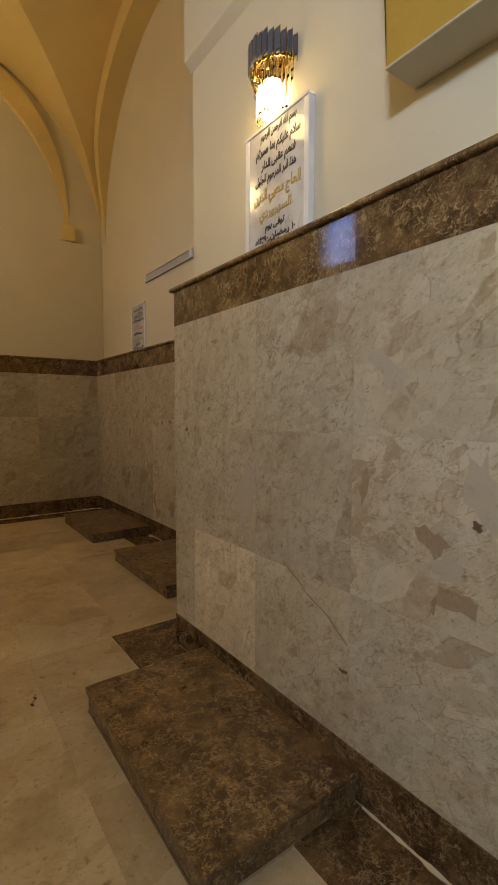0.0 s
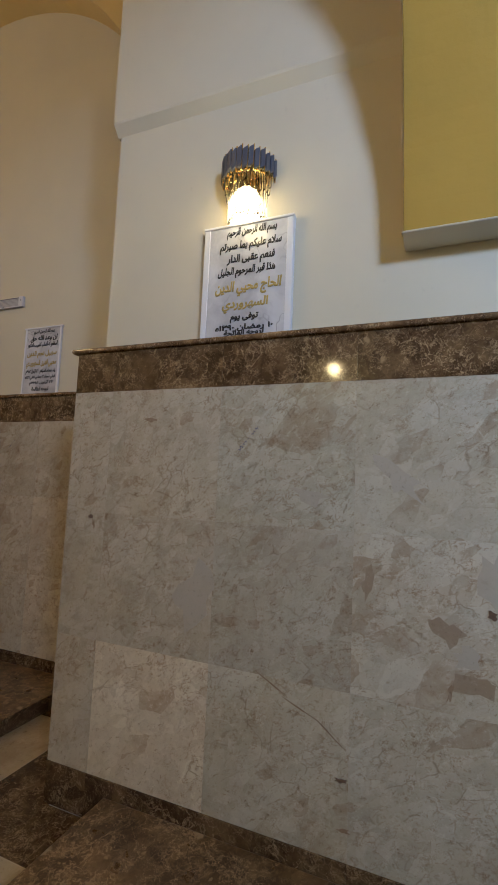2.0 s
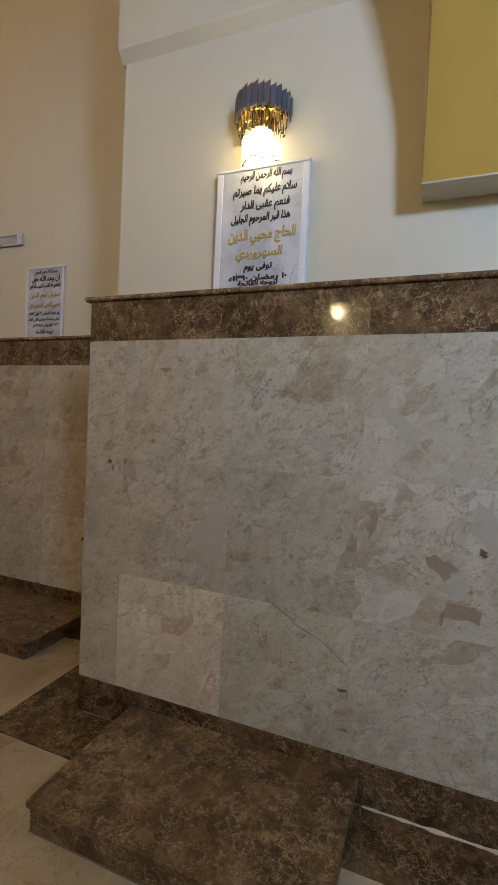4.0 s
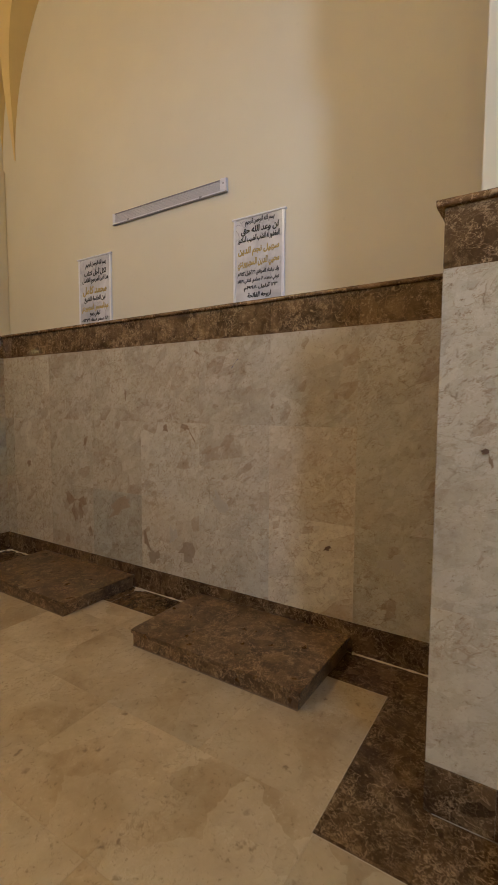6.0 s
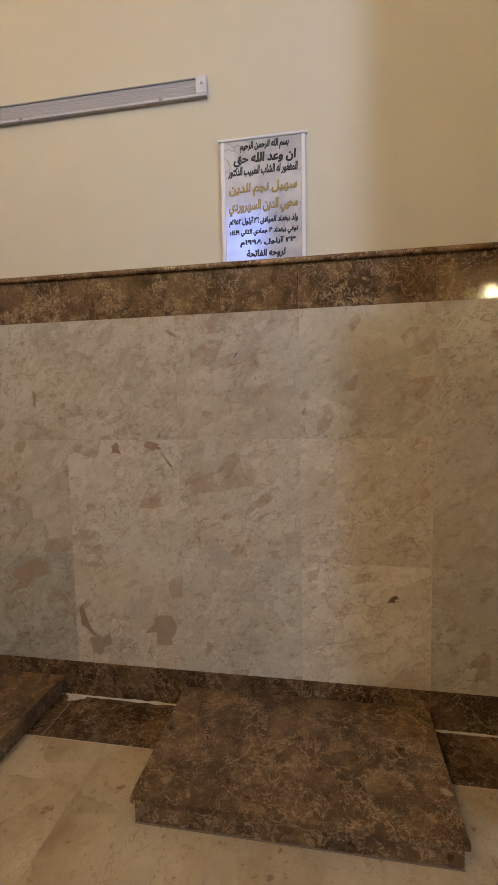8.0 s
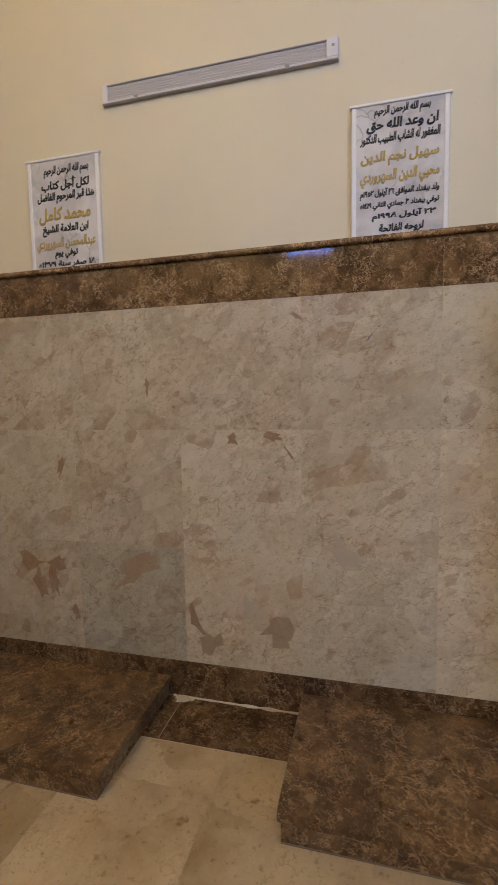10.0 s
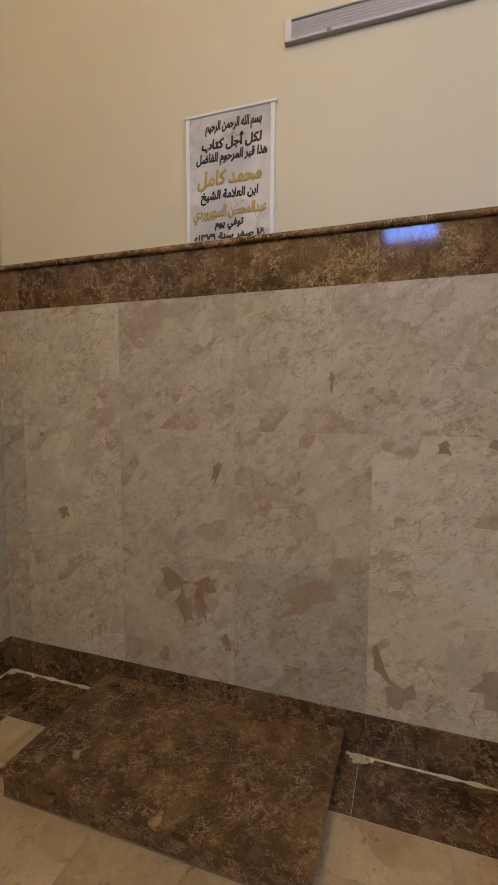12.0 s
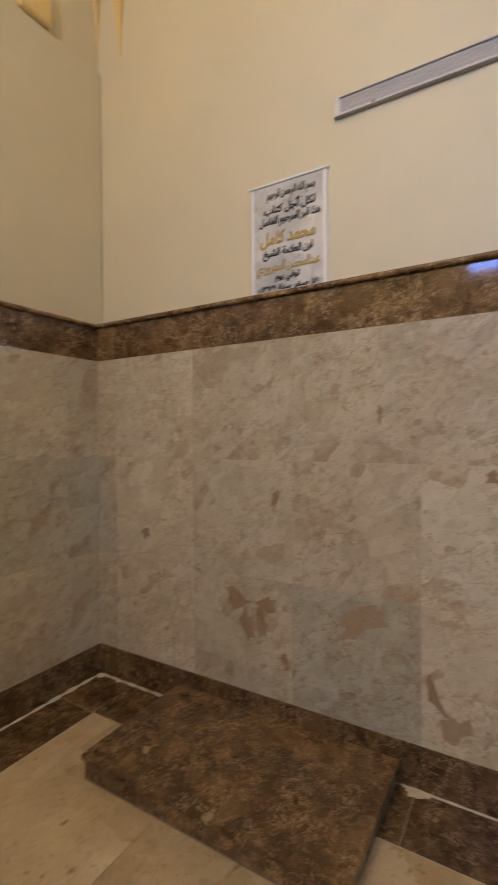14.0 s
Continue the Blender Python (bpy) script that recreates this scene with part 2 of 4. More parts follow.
def floor_marble():
    m = Nodes("floor_marble")
    p = m.place(23.0)
    w = m.warp(p, 2.2, 0.35)
    base = m.ramp(m.noise(w, 2.8, 9.0, 0.66), (0.32, (0.40, 0.295, 0.178)), (0.47, (0.52, 0.41, 0.27)), (0.56, (0.575, 0.465, 0.318)), (0.70, (0.66, 0.555, 0.405)))
    # pale drifts with torn edges
    frag = m.cells(m.warp(m.warp(p, 4.0, 0.22), 22.0, 0.04), 3.2)
    sep = m.n("ShaderNodeSeparateColor")
    m.link(frag.outputs["Color"], sep.inputs[0])
    base = m.mix(m.ramp(sep.outputs[0], (0.62, 0.0), (0.66, 0.22), (1.0, 0.45)), base, (0.68, 0.585, 0.44))
    base = m.mix(m.ramp(sep.outputs[1], (0.72, 0.0), (0.76, 0.20), (1.0, 0.40)), base, (0.40, 0.295, 0.175))
    fine = m.noise(m.warp(p, 14.0, 0.08), 40.0, 6.0, 0.72)
    base = m.mix(m.ramp(fine, (0.34, 0.7), (0.42, 0.0)), base, (0.25, 0.175, 0.10))
    base = m.mix(m.ramp(fine, (0.57, 0.0), (0.69, 0.5)), base, (0.62, 0.53, 0.39))
    pits = m.cells(m.warp(p, 26.0, 0.07), 13.0)
    pit = m.ramp(pits.outputs["Distance"], (0.12, 1.0), (0.24, 0.0))
    keep = m.ramp(m.noise(p, 5.0, 4.0), (0.53, 0.0), (0.60, 0.75))
    base = m.mix(m.mix(1.0, pit, keep, "MULTIPLY"), base, (0.21, 0.14, 0.08))
    for scale, strength, colour in ((4.0, 0.5, (0.29, 0.20, 0.11)), (8.0, 0.45, (0.34, 0.24, 0.14)), (5.5, 0.5, (0.72, 0.63, 0.49))):
        r = m.noise(m.warp(p, scale, 0.25), scale * 1.2, 7.0, 0.62)
        vein = m.ramp(r, (0.488, 0.0), (0.499, strength), (0.501, strength), (0.512, 0.0))
        vmask = m.ramp(m.noise(p, scale * 0.7, 3.0), (0.50, 0.0), (0.62, 1.0))
        base = m.mix(m.mix(1.0, vein, vmask, "MULTIPLY"), base, colour)
    dirt = m.ramp(m.noise(m.place(), 1.7, 6.0, 0.68), (0.36, (0.80, 0.77, 0.72)), (0.60, (1.0, 1.0, 1.0)))
    base = m.mix(1.0, base, dirt, "MULTIPLY")
    info = m.n("ShaderNodeObjectInfo")
    base = m.mix(1.0, base, m.ramp(info.outputs["Random"], (0.0, 0.84), (1.0, 1.10)), "MULTIPLY")
    m.colour(base)
    m.roughness(m.noise(m.place(), 9.0, 6.0), 0.22, 0.48)
    m.bump(fine, 0.05, 0.001)
    return m.mat


def paint(name, colour, rough=0.55, bump=0.12, stain=0.08):
    m = Nodes(name, rough)
    p = m.place()
    big = m.noise(p, 1.1, 5.0, 0.6)
    base = m.mix(m.ramp(big, (0.35, 0.0), (0.68, 1.0)), tuple(c * (1 - stain) for c in colour), colour)
    speck = m.ramp(m.noise(p, 26.0, 4.0), (0.25, 0.5), (0.34, 0.0))
    m.colour(m.mix(speck, base, tuple(c * 0.86 for c in colour)))
    mid = m.noise(p, 5.0, 6.0, 0.6)
    m.bump(mid, bump, 0.02)
    m.roughness(mid, max(0.05, rough - 0.1), min(1, rough + 0.1))
    return m.mat


def plain(name, colour, rough=0.5, metal=0.0, grain=0.06):
    m = Nodes(name, rough)
    p = m.place()
    m.colour(m.mix(m.noise(p, 60.0, 3.0), tuple(c * (1 - grain) for c in colour), colour))
    m.b.inputs["Metallic"].default_value = metal
    m.roughness(m.noise(p, 40.0), rough * 0.8, min(1.0, rough * 1.25))
    return m.mat


def fragment(name, colour):
    """Stone of the pieces that are embedded in the beige marble: one tone with flecks of the rest."""
    m = Nodes(name)
    p = m.place()
    base = m.mix(m.ramp(m.noise(p, 11.0, 8.0, 0.7), (0.46, 0.0), (0.66, 0.45)), colour, (0.395, 0.338, 0.268))
    fine = m.noise(m.warp(p, 20.0, 0.04), 55.0, 8.0, 0.78)
    base = m.mix(m.ramp(fine, (0.36, 0.7), (0.43, 0.0)), base, tuple(c * 0.6 for c in colour))
    m.colour(m.mix(m.ramp(fine, (0.57, 0.0), (0.66, 0.5)), base, (0.50, 0.44, 0.37)))
    m.roughness(m.noise(p, 30.0), 0.22, 0.38)
    m.b.inputs["Specular IOR Level"].default_value = 0.35
    return m.mat


def white_marble():
    m = Nodes("white_marble", 0.12)
    p = m.place(9.0)
    w = m.warp(p, 6.0, 0.25)
    base = m.ramp(m.noise(w, 5.0, 6.0), (0.35, (0.45, 0.45, 0.48)), (0.6, (0.64, 0.64, 0.66)))
    edge = m.cells(m.warp(p, 6.0, 0.3), 5.0, "DISTANCE_TO_EDGE")
    vein = m.ramp(edge.outputs["Distance"], (0.0, 0.7), (0.03, 0.0))
    keep = m.ramp(m.noise(p, 4.0, 3.0), (0.48, 0.0), (0.62, 1.0))
    m.colour(m.mix(m.mix(1.0, vein, keep, "MULTIPLY"), base, (0.22, 0.22, 0.24)))
    return m.mat


def glow(name, colour, strength):
    m = Nodes(name)
    m.colour((0.8, 0.8, 0.8))
    m.b.inputs["Emission Color"].default_value = (*colour, 1)
    m.b.inputs["Emission Strength"].default_value = strength
    return m.mat


def crystal(name, tint):
    m = Nodes(name, 0.03)
    m.colour(tint)
    m.b.inputs["Transmission Weight"].default_value = 1.0
    m.b.inputs["IOR"].default_value = 1.5
    return m.mat


BEIGE = beige_marble()
BAND = brown_marble("brown_band_marble", 1.0, (0.04, 0.085))
SLAB = brown_marble("brown_slab_marble", 0.96, (0.22, 0.38), 1.25, 0.9, 1.6)
COPING = brown_marble("brown_coping_marble", 1.45, (0.16, 0.26), 0.7)
BORDER = brown_marble("brown_floor_marble", 0.85, (0.14, 0.30))
FLOOR = floor_marble()
CREAM = paint("cream_plaster", (0.675, 0.617, 0.475), 0.5, 0.10, 0.06)
MUSTARD = paint("mustard_gloss_paint", (0.54, 0.34, 0.075), 0.16, 0.30, 0.14)
VAULT = paint("vault_plaster", (0.77, 0.59, 0.265), 0.5, 0.12, 0.10)
GROUT = plain("pale_grout", (0.50, 0.42, 0.32), 0.8)
DARKGROUT = plain("brown_grout", (0.20, 0.15, 0.11), 0.8)
CHIP = plain("brown_fragment", (0.17, 0.10, 0.065), 0.35, 0.0, 0.35)
TAN = fragment("tan_fragment", (0.275, 0.184, 0.112))
FAWN = fragment("fawn_fragment", (0.315, 0.235, 0.158))
PALE = fragment("pale_fragment", (0.445, 0.392, 0.320))
AMBER = plain("amber_fragment", (0.33, 0.235, 0.135), 0.35, 0.0, 0.5)
MORTAR = plain("white_mortar", (0.62, 0.53, 0.40), 0.85, 0.0, 0.25)
PLAQUE = white_marble()
WHITE = plain("white_lacquer", (0.78, 0.78, 0.80), 0.3)
INK = plain("black_ink", (0.012, 0.012, 0.014), 0.35)
GOLDINK = plain("gold_ink", (0.46, 0.34, 0.10), 0.35)
SCRAWL = plain("blue_pen", (0.05, 0.05, 0.16), 0.5)
HOUSING = plain("white_enamel", (0.70, 0.69, 0.72), 0.35)
DIFFUSER = plain("ribbed_grey_plastic", (0.50, 0.49, 0.51), 0.35)
RIM = plain("grey_rim", (0.34, 0.33, 0.34), 0.5)
SMOKE = plain("dark_grey_metal", (0.10, 0.105, 0.135), 0.42, 0.2)
BRASS = plain("polished_brass", (0.85, 0.66, 0.34), 0.18, 1.0)
CRYSTAL = crystal("clear_crystal", (1.0, 0.93, 0.78))
BULB = glow("lit_bulb", (1.0, 0.82, 0.48), 20.0)
DIRT = plain("dark_dirt", (0.05, 0.03, 0.02), 0.8)
WOODBAR = plain("dark_iron", (0.03, 0.03, 0.035), 0.5)

# ---------------------------------------------------------------- shapes


def mesh_of(bm, name, material, smooth=False):
    me = bpy.data.meshes.new(name)
    bmesh.ops.recalc_face_normals(bm, faces=bm.faces)
    bm.to_mesh(me)
    bm.free()
    me.materials.append(material)
    if smooth:
        for f in me.polygons:
            f.use_smooth = True
    return me


def part(name, bm, material, parent=None, label="", smooth=False):
    ob = new(name, mesh_of(bm, name, material, smooth))
    ob.parent = parent
    if label:
        tagged(ob, label)
    return ob


def empty(name, x, y, z):
    ob = new(name)
    ob.location = (x, y, z)
    ob.empty_display_size = 0.1
    return ob


def add_box(bm, x0, x1, y0, y1, z0, z1, bevel=0.0, segments=2):
    made = bmesh.ops.create_cube(bm, size=1.0, matrix=Matrix.LocRotScale(((x0 + x1) / 2, (y0 + y1) / 2, (z0 + z1) / 2), None, (x1 - x0, y1 - y0, z1 - z0)))
    if bevel:
        edges = list({e for v in made["verts"] for e in v.link_edges})
        bmesh.ops.bevel(bm, geom=edges, offset=bevel, segments=segments, affect="EDGES", profile=0.5)
    return bm


def box(x0, x1, y0, y1, z0, z1, bevel=0.0, segments=2):
    return add_box(bmesh.new(), x0, x1, y0, y1, z0, z1, bevel, segments)


def extrude_profile(points, length):
    """A closed profile in x, z drawn out along +y."""
    bm = bmesh.new()
    a = [bm.verts.new((x, 0, z)) for x, z in points]
    b = [bm.verts.new((x, length, z)) for x, z in points]
    n = len(points)
    for i in range(n):
        bm.faces.new((a[i], a[(i + 1) % n], b[(i + 1) % n], b[i]))
    bm.faces.new(a[::-1]), bm.faces.new(b)
    return bm


TILE_CACHE = {}


def tile_mesh(w, h, t, c, material):
    """A slab of stone with eased edges: x to w, z to h, its face towards -y."""
    key = (round(w, 4), round(h, 4), t, c, material.name)
    if key not in TILE_CACHE:
        bm = bmesh.new()
        rings = [[(x, y, z) for x, z in ((i, i), (w - i, i), (w - i, h - i), (i, h - i))] for y, i in ((0, 0), (-t + c, 0), (-t, c))]
        vs = [[bm.verts.new(q) for q in ring] for ring in rings]
        for r, s in zip(vs, vs[1:]):
            for i in range(4):
                bm.faces.new((r[i], r[(i + 1) % 4], s[(i + 1) % 4], s[i]))
        bm.faces.new(vs[-1])
        TILE_CACHE[key] = mesh_of(bm, "stone_piece", material)
    return TILE_CACHE[key]


def lay(name, parent, m, w, h, material, t=0.014, c=0.0003):
    ob = new(name, tile_mesh(w, h, t, c, material))
    ob.parent = parent
    ob.matrix_basis = m
    return ob


def cuts(lo, hi, first, step=0.6):
    """The joints between lo and hi of a grid that runs through first."""
    xs, k = [lo], math.ceil((lo - first) / step + 1e-6)
    while first + k * step < hi - 1e-6:
        xs.append(first + k * step)
        k += 1
    return xs + [hi]


BASE, ROW1, ROW2, ROW3, TOP = 0.190, 0.786, 1.386, 1.986, 2.190


def cladding(parent, spans, to_world, rng):
    """Skirting, three rows of beige slabs and the brown band, bay by bay; to_world(s, z) is the pose of a piece's lower corner."""
    g = 0.0004
    for a, b in zip(spans, spans[1:]):
        w = b - a - 2 * g
        if w < 0.01:
            continue
        for z0, z1, mat, nm, t in ((0.0015, BASE, BORDER, "skirting_slab", 0.020), (BASE, ROW1, BEIGE, "wall_tile", 0.014), (ROW1, ROW2, BEIGE, "wall_tile", 0.014),
                                   (ROW2, ROW3, BEIGE, "wall_tile", 0.014), (ROW3, TOP, BAND, "band_tile", 0.0145)):
            ob = lay(nm, parent, to_world(a + g, z0 + g) @ Matrix.Translation((0, rng.uniform(-0.0004, 0.0004), 0)), w, z1 - z0 - 2 * g, mat, t)


def inclusion(parent, m, w, h, turn, material, seed):
    """A fragment of another colour in the stone, nearly flush, its face towards -y."""
    rng = random.Random(seed)
    n = 13
    bm = bmesh.new()
    ring = []
    for k in range(n):
        a = 2 * math.pi * (k + rng.uniform(-0.4, 0.4)) / n
        r = 0.5 * rng.choice((0.5, 0.62, 0.8, 0.95, 1.15))
        x, z = w * r * math.cos(a), h * r * math.sin(a)
        c, q = math.cos(radians(turn)), math.sin(radians(turn))
        ring.append((x * c - z * q, x * q + z * c))
    back = [bm.verts.new((x, 0.004, z)) for x, z in ring]
    front = [bm.verts.new((x, 0, z)) for x, z in ring]
    for k in range(n):
        bm.faces.new((back[k], back[(k + 1) % n], front[(k + 1) % n], front[k]))
    bm.faces.new(front)
    ob = part("stone_inclusion", bm, material, parent)
    ob.matrix_basis = m
    return ob


def coping(parent, m, length, depth):
    """The rounded brown marble coping on top of the cladding, its front towards -y, in pieces."""
    pieces, s = max(1, round(length / 0.76)), 0.0
    step = length / pieces
    for _ in range(pieces):
        h = 0.024
        pts = [(0.0, 0.0), (0.0, h)] + [(depth - h / 2 + h / 2 * math.sin(a), h / 2 + h / 2 * math.cos(a)) for a in [math.pi * k / 8 for k in range(9)]]
        bm = extrude_profile(pts, step - 0.0015)
        # profile x becomes -y, its length becomes x
        bmesh.ops.transform(bm, matrix=Matrix(((0, 1, 0, s), (-1, 0, 0, 0), (0, 0, 1, 0), (0, 0, 0, 1))), verts=bm.verts)
        ob = part("coping_stone", bm, COPING, parent)
        ob.matrix_basis = m
        s += step


# ---------------------------------------------------------------- the setting
XE, XP = 2.344, 1.419          # beds of the cladding: recess wall, pier
YP, YN = 2.761, 7.169          # the pier's end and the end wall
PLE, PLP, PLPE, PLN = 2.465, 1.49, 2.675, 7.27   # plaster faces

floor = tagged(new("floor", mesh_of(box(-2.9, 2.9, -5.2, 7.7, -0.30, -0.014), "floor", GROUT)), "beige marble tiled floor with brown marble border", "floor", kind="structure")

wall_east = part("wall_east", box(PLE, PLE + 0.4, YP - 0.6, PLN + 0.4, -0.014, 6.7), CREAM)
tagged(wall_east, "cream plaster recess wall with marble cladding", "wall", kind="structure")
part("cladding_bed", box(XE - 0.0125, PLE, YP, PLN, -0.012, TOP - 0.002), GROUT, wall_east)

bm = box(PLP, PLE + 0.4, -3.2, PLPE, -0.014, 3.44)
pier = part("wall_pier", bm, CREAM)
tagged(pier, "white plastered pier with grey marble cladding", "wall", kind="structure")
part("cladding_bed", box(XP - 0.0125, PLP, -3.2, YP, -0.012, TOP - 0.002), GROUT, pier)
part("cladding_bed", box(PLP, XE, PLPE, YP, -0.012, TOP - 0.002), GROUT, pier)
# the upper face stands a little proud above a sloping shoulder
pts = [(PLE + 0.4, 3.44), (PLP, 3.44), (PLP - 0.042, 3.488), (PLP - 0.046, 3.50), (PLP - 0.046, 6.7), (PLE + 0.4, 6.7)]
bm = extrude_profile(pts, PLPE + 0.02 + 3.2)
bmesh.ops.translate(bm, vec=(0, -3.2, 0), verts=bm.verts)
part("upper_plaster", bm, CREAM, pier)

# the arch across the hall, painted in gloss mustard, on springers with a pale underside
ARCH_Y, ARCH_H, ARCH_R, ARCH_A = (0.66, 1.163), 2.5455, 1.60, 1.335


def arch_x(h):
    return ARCH_A * math.sqrt(max(0.0, 1 - (h / ARCH_R) ** 2))


n = 48
bm = bmesh.new()
low = [(ARCH_A * math.cos(math.pi * k / n), ARCH_H + ARCH_R * math.sin(math.pi * k / n)) for k in range(n + 1)]
outline = [(1.489, ARCH_H)] + low + [(-1.489, ARCH_H), (-1.489, 4.6)] + [(-1.489 + 2.978 * k / 16, 4.6) for k in range(1, 17)]
sides = [[bm.verts.new((x, y, z)) for x, z in outline] for y in ARCH_Y]
for k in range(len(outline)):
    q = (k + 1) % len(outline)
    bm.faces.new((sides[0][k], sides[0][q], sides[1][q], sides[1][k]))
ends = [bm.faces.new(sides[0]), bm.faces.new(sides[1][::-1])]
bmesh.ops.triangulate(bm, faces=ends)
springer = part("wall_arch_hall", bm, MUSTARD)
tagged(springer, "glossy mustard painted arch crossing the hall from the pier", "arch", kind="structure")
for sgn in (-1, 1):
    x0, x1 = sorted((sgn * 1.331, sgn * 1.489))
    part("underside", box(x0, x1, ARCH_Y[0], 1.167, 2.537, 2.545, 0.003, 1), CREAM, springer, "cream painted underside")
bm = bmesh.new()
prev = None
for k in range(25):
    h = 1.45 * k / 24
    x = arch_x(h)
    ring = [bm.verts.new(q) for q in ((x + 0.010, 1.162, ARCH_H + h), (x + 0.010, 1.172, ARCH_H + h), (x + 0.045, 1.172, ARCH_H + h), (x + 0.045, 1.162, ARCH_H + h))]
    if prev:
        for i in range(4):
            bm.faces.new((prev[i], prev[(i + 1) % 4], ring[(i + 1) % 4], ring[i]))
    prev = ring
part("edge_bead", bm, CREAM, springer, "cream painted edge")

wall_north = part("wall_north", box(-2.85, PLE, PLN, PLN + 0.4, -0.014, 6.7), CREAM)
tagged(wall_north, "cream plaster end wall with marble cladding", "wall", kind="structure")
part("cladding_bed", box(-2.44, XE, YN - 0.0125, PLN, -0.012, TOP - 0.002), GROUT, wall_north)
part("string_course", box(-2.44, PLE - 0.001, PLN - 0.03, PLN, 2.216, 3.90, 0.012, 3), CREAM, wall_north)


def wall_with_window(name, y0, y1, wy0, wy1, wz0, wz1):
    bm = bmesh.new()
    x0, x1 = -2.85, -2.445
    add_box(bm, x0, x1, y0, wy0, -0.014, 6.7)
    add_box(bm, x0, x1, wy1, y1, -0.014, 6.7)
    add_box(bm, x0, x1, wy0, wy1, -0.014, wz0)
    add_box(bm, x0, x1, wy0, wy1, wz1, 6.7)
    ob = part(name, bm, CREAM)
    tagged(ob, "cream plaster wall with a high barred window", "wall", kind="structure")
    part("cladding", box(x1, x1 + 0.1, y0, y1, 0.0, TOP), BEIGE, ob)
    return ob


def window(name, wy0, wy1, wz0, wz1):
    ob = empty(name, -2.5, (wy0 + wy1) / 2, wz0)
    tagged(ob, "high window with dark iron bars", "window", kind="structure")
    for k in range(1, 4):
        y = wy0 + (wy1 - wy0) * k / 4
        o = part("window_bar", box(-0.01, 0.01, -0.01, 0.01, 0, wz1 - wz0), WOODBAR, ob)
        o.location = (0, y - (wy0 + wy1) / 2, 0)
    for k in range(1, 4):
        o = part("window_bar", box(-0.012, 0.012, -(wy1 - wy0) / 2, (wy1 - wy0) / 2, -0.01, 0.01), WOODBAR, ob)
        o.location = (0, 0, (wz1 - wz0) * k / 4)
    return ob


wall_with_window("wall_west", 2.2, 7.67, 4.82, 5.46, 3.66, 4.50)
window("window_1", 4.82, 5.46, 3.66, 4.50)
wall_with_window("wall_west_hall", -3.6, 0.9, -2.15, -1.15, 3.3, 3.8)
window("window_2", -2.15, -1.15, 3.3, 3.8)
part("wall_south", box(-2.85, 2.85, -3.6, -3.2, -0.014, 6.7), CREAM)
tagged(bpy.data.objects["wall_south"], "plain cream plaster wall", "wall", kind="structure")
opp = part("wall_pier_west", box(-2.85, -1.49, 0.9, PLPE, -0.014, 6.7), CREAM)
tagged(opp, "white plastered pier with marble cladding", "wall", kind="structure")
part("cladding", box(-1.49, -1.405, 0.8, YP, 0.0, TOP), BEIGE, opp)


def screen_arch(name, x0, x1, y0, y1, yc, half, spring, rise, top, material):
    """A wall above an arched opening, between x0 and x1."""
    n = 28
    ys = [yc + half * math.cos(math.pi * k / n) for k in range(n + 1)]
    zs = [spring + rise * math.sin(math.pi * k / n) for k in range(n + 1)]
    bm = bmesh.new()
    loops = []
    for x in (x0, x1):
        low = [bm.verts.new((x, y, z)) for y, z in zip(ys, zs)]
        up = [bm.verts.new((x, y, top)) for y in ys]
        loops.append((low, up))
        for k in range(n):
            bm.faces.new((low[k], low[k + 1], up[k + 1], up[k]))
    for k in range(n):
        bm.faces.new((loops[0][0][k], loops[0][0][k + 1], loops[1][0][k + 1], loops[1][0][k]))
    for y, sgn in ((y0, -1), (y1, 1)):
        end = yc + sgn * half
        if abs(end - y) > 0.01:
            add_box(bm, x0, x1, min(y, end), max(y, end), spring - 0.0, top)
    ob = part(name, bm, material)
    tagged(ob, "unseen arched screen that cuts the near window's daylight", "wall", kind="structure")
    return ob


# out of view; its curve is set to trim the near window's daylight
screen_arch("wall_arch_west", -1.75, -1.45, -3.2, 0.9, -1.6, 2.5, 2.45, 1.5, 6.7, VAULT)

# groin vault over the bay, its four wall arches, and a plain barrel over the hall
YC, HY, HX, SPRING, RISE = 4.972, 2.298, 2.467, 3.95, 2.35


def arch_z(u):
    return SPRING + RISE * math.sqrt(max(0.0, 1 - min(1.0, abs(u)) ** 2.0))


N = 56
bm = bmesh.new()
grid = []
for i in range(N + 1):
    a = math.sin((i / N - 0.5) * math.pi)
    row = []
    for j in range(N + 1):
        b = math.sin((j / N - 0.5) * math.pi)
        row.append(bm.verts.new((HX * a, YC + HY * b, max(arch_z(a), arch_z(b)))))
    grid.append(row)
for i in range(N):
    for j in range(N):
        bm.faces.new((grid[i][j], grid[i + 1][j], grid[i + 1][j + 1], grid[i][j + 1]))
ceiling = part("ceiling", bm, VAULT, smooth=False)
tagged(ceiling, "mustard plaster groin vault over the recess", "ceiling", kind="structure")


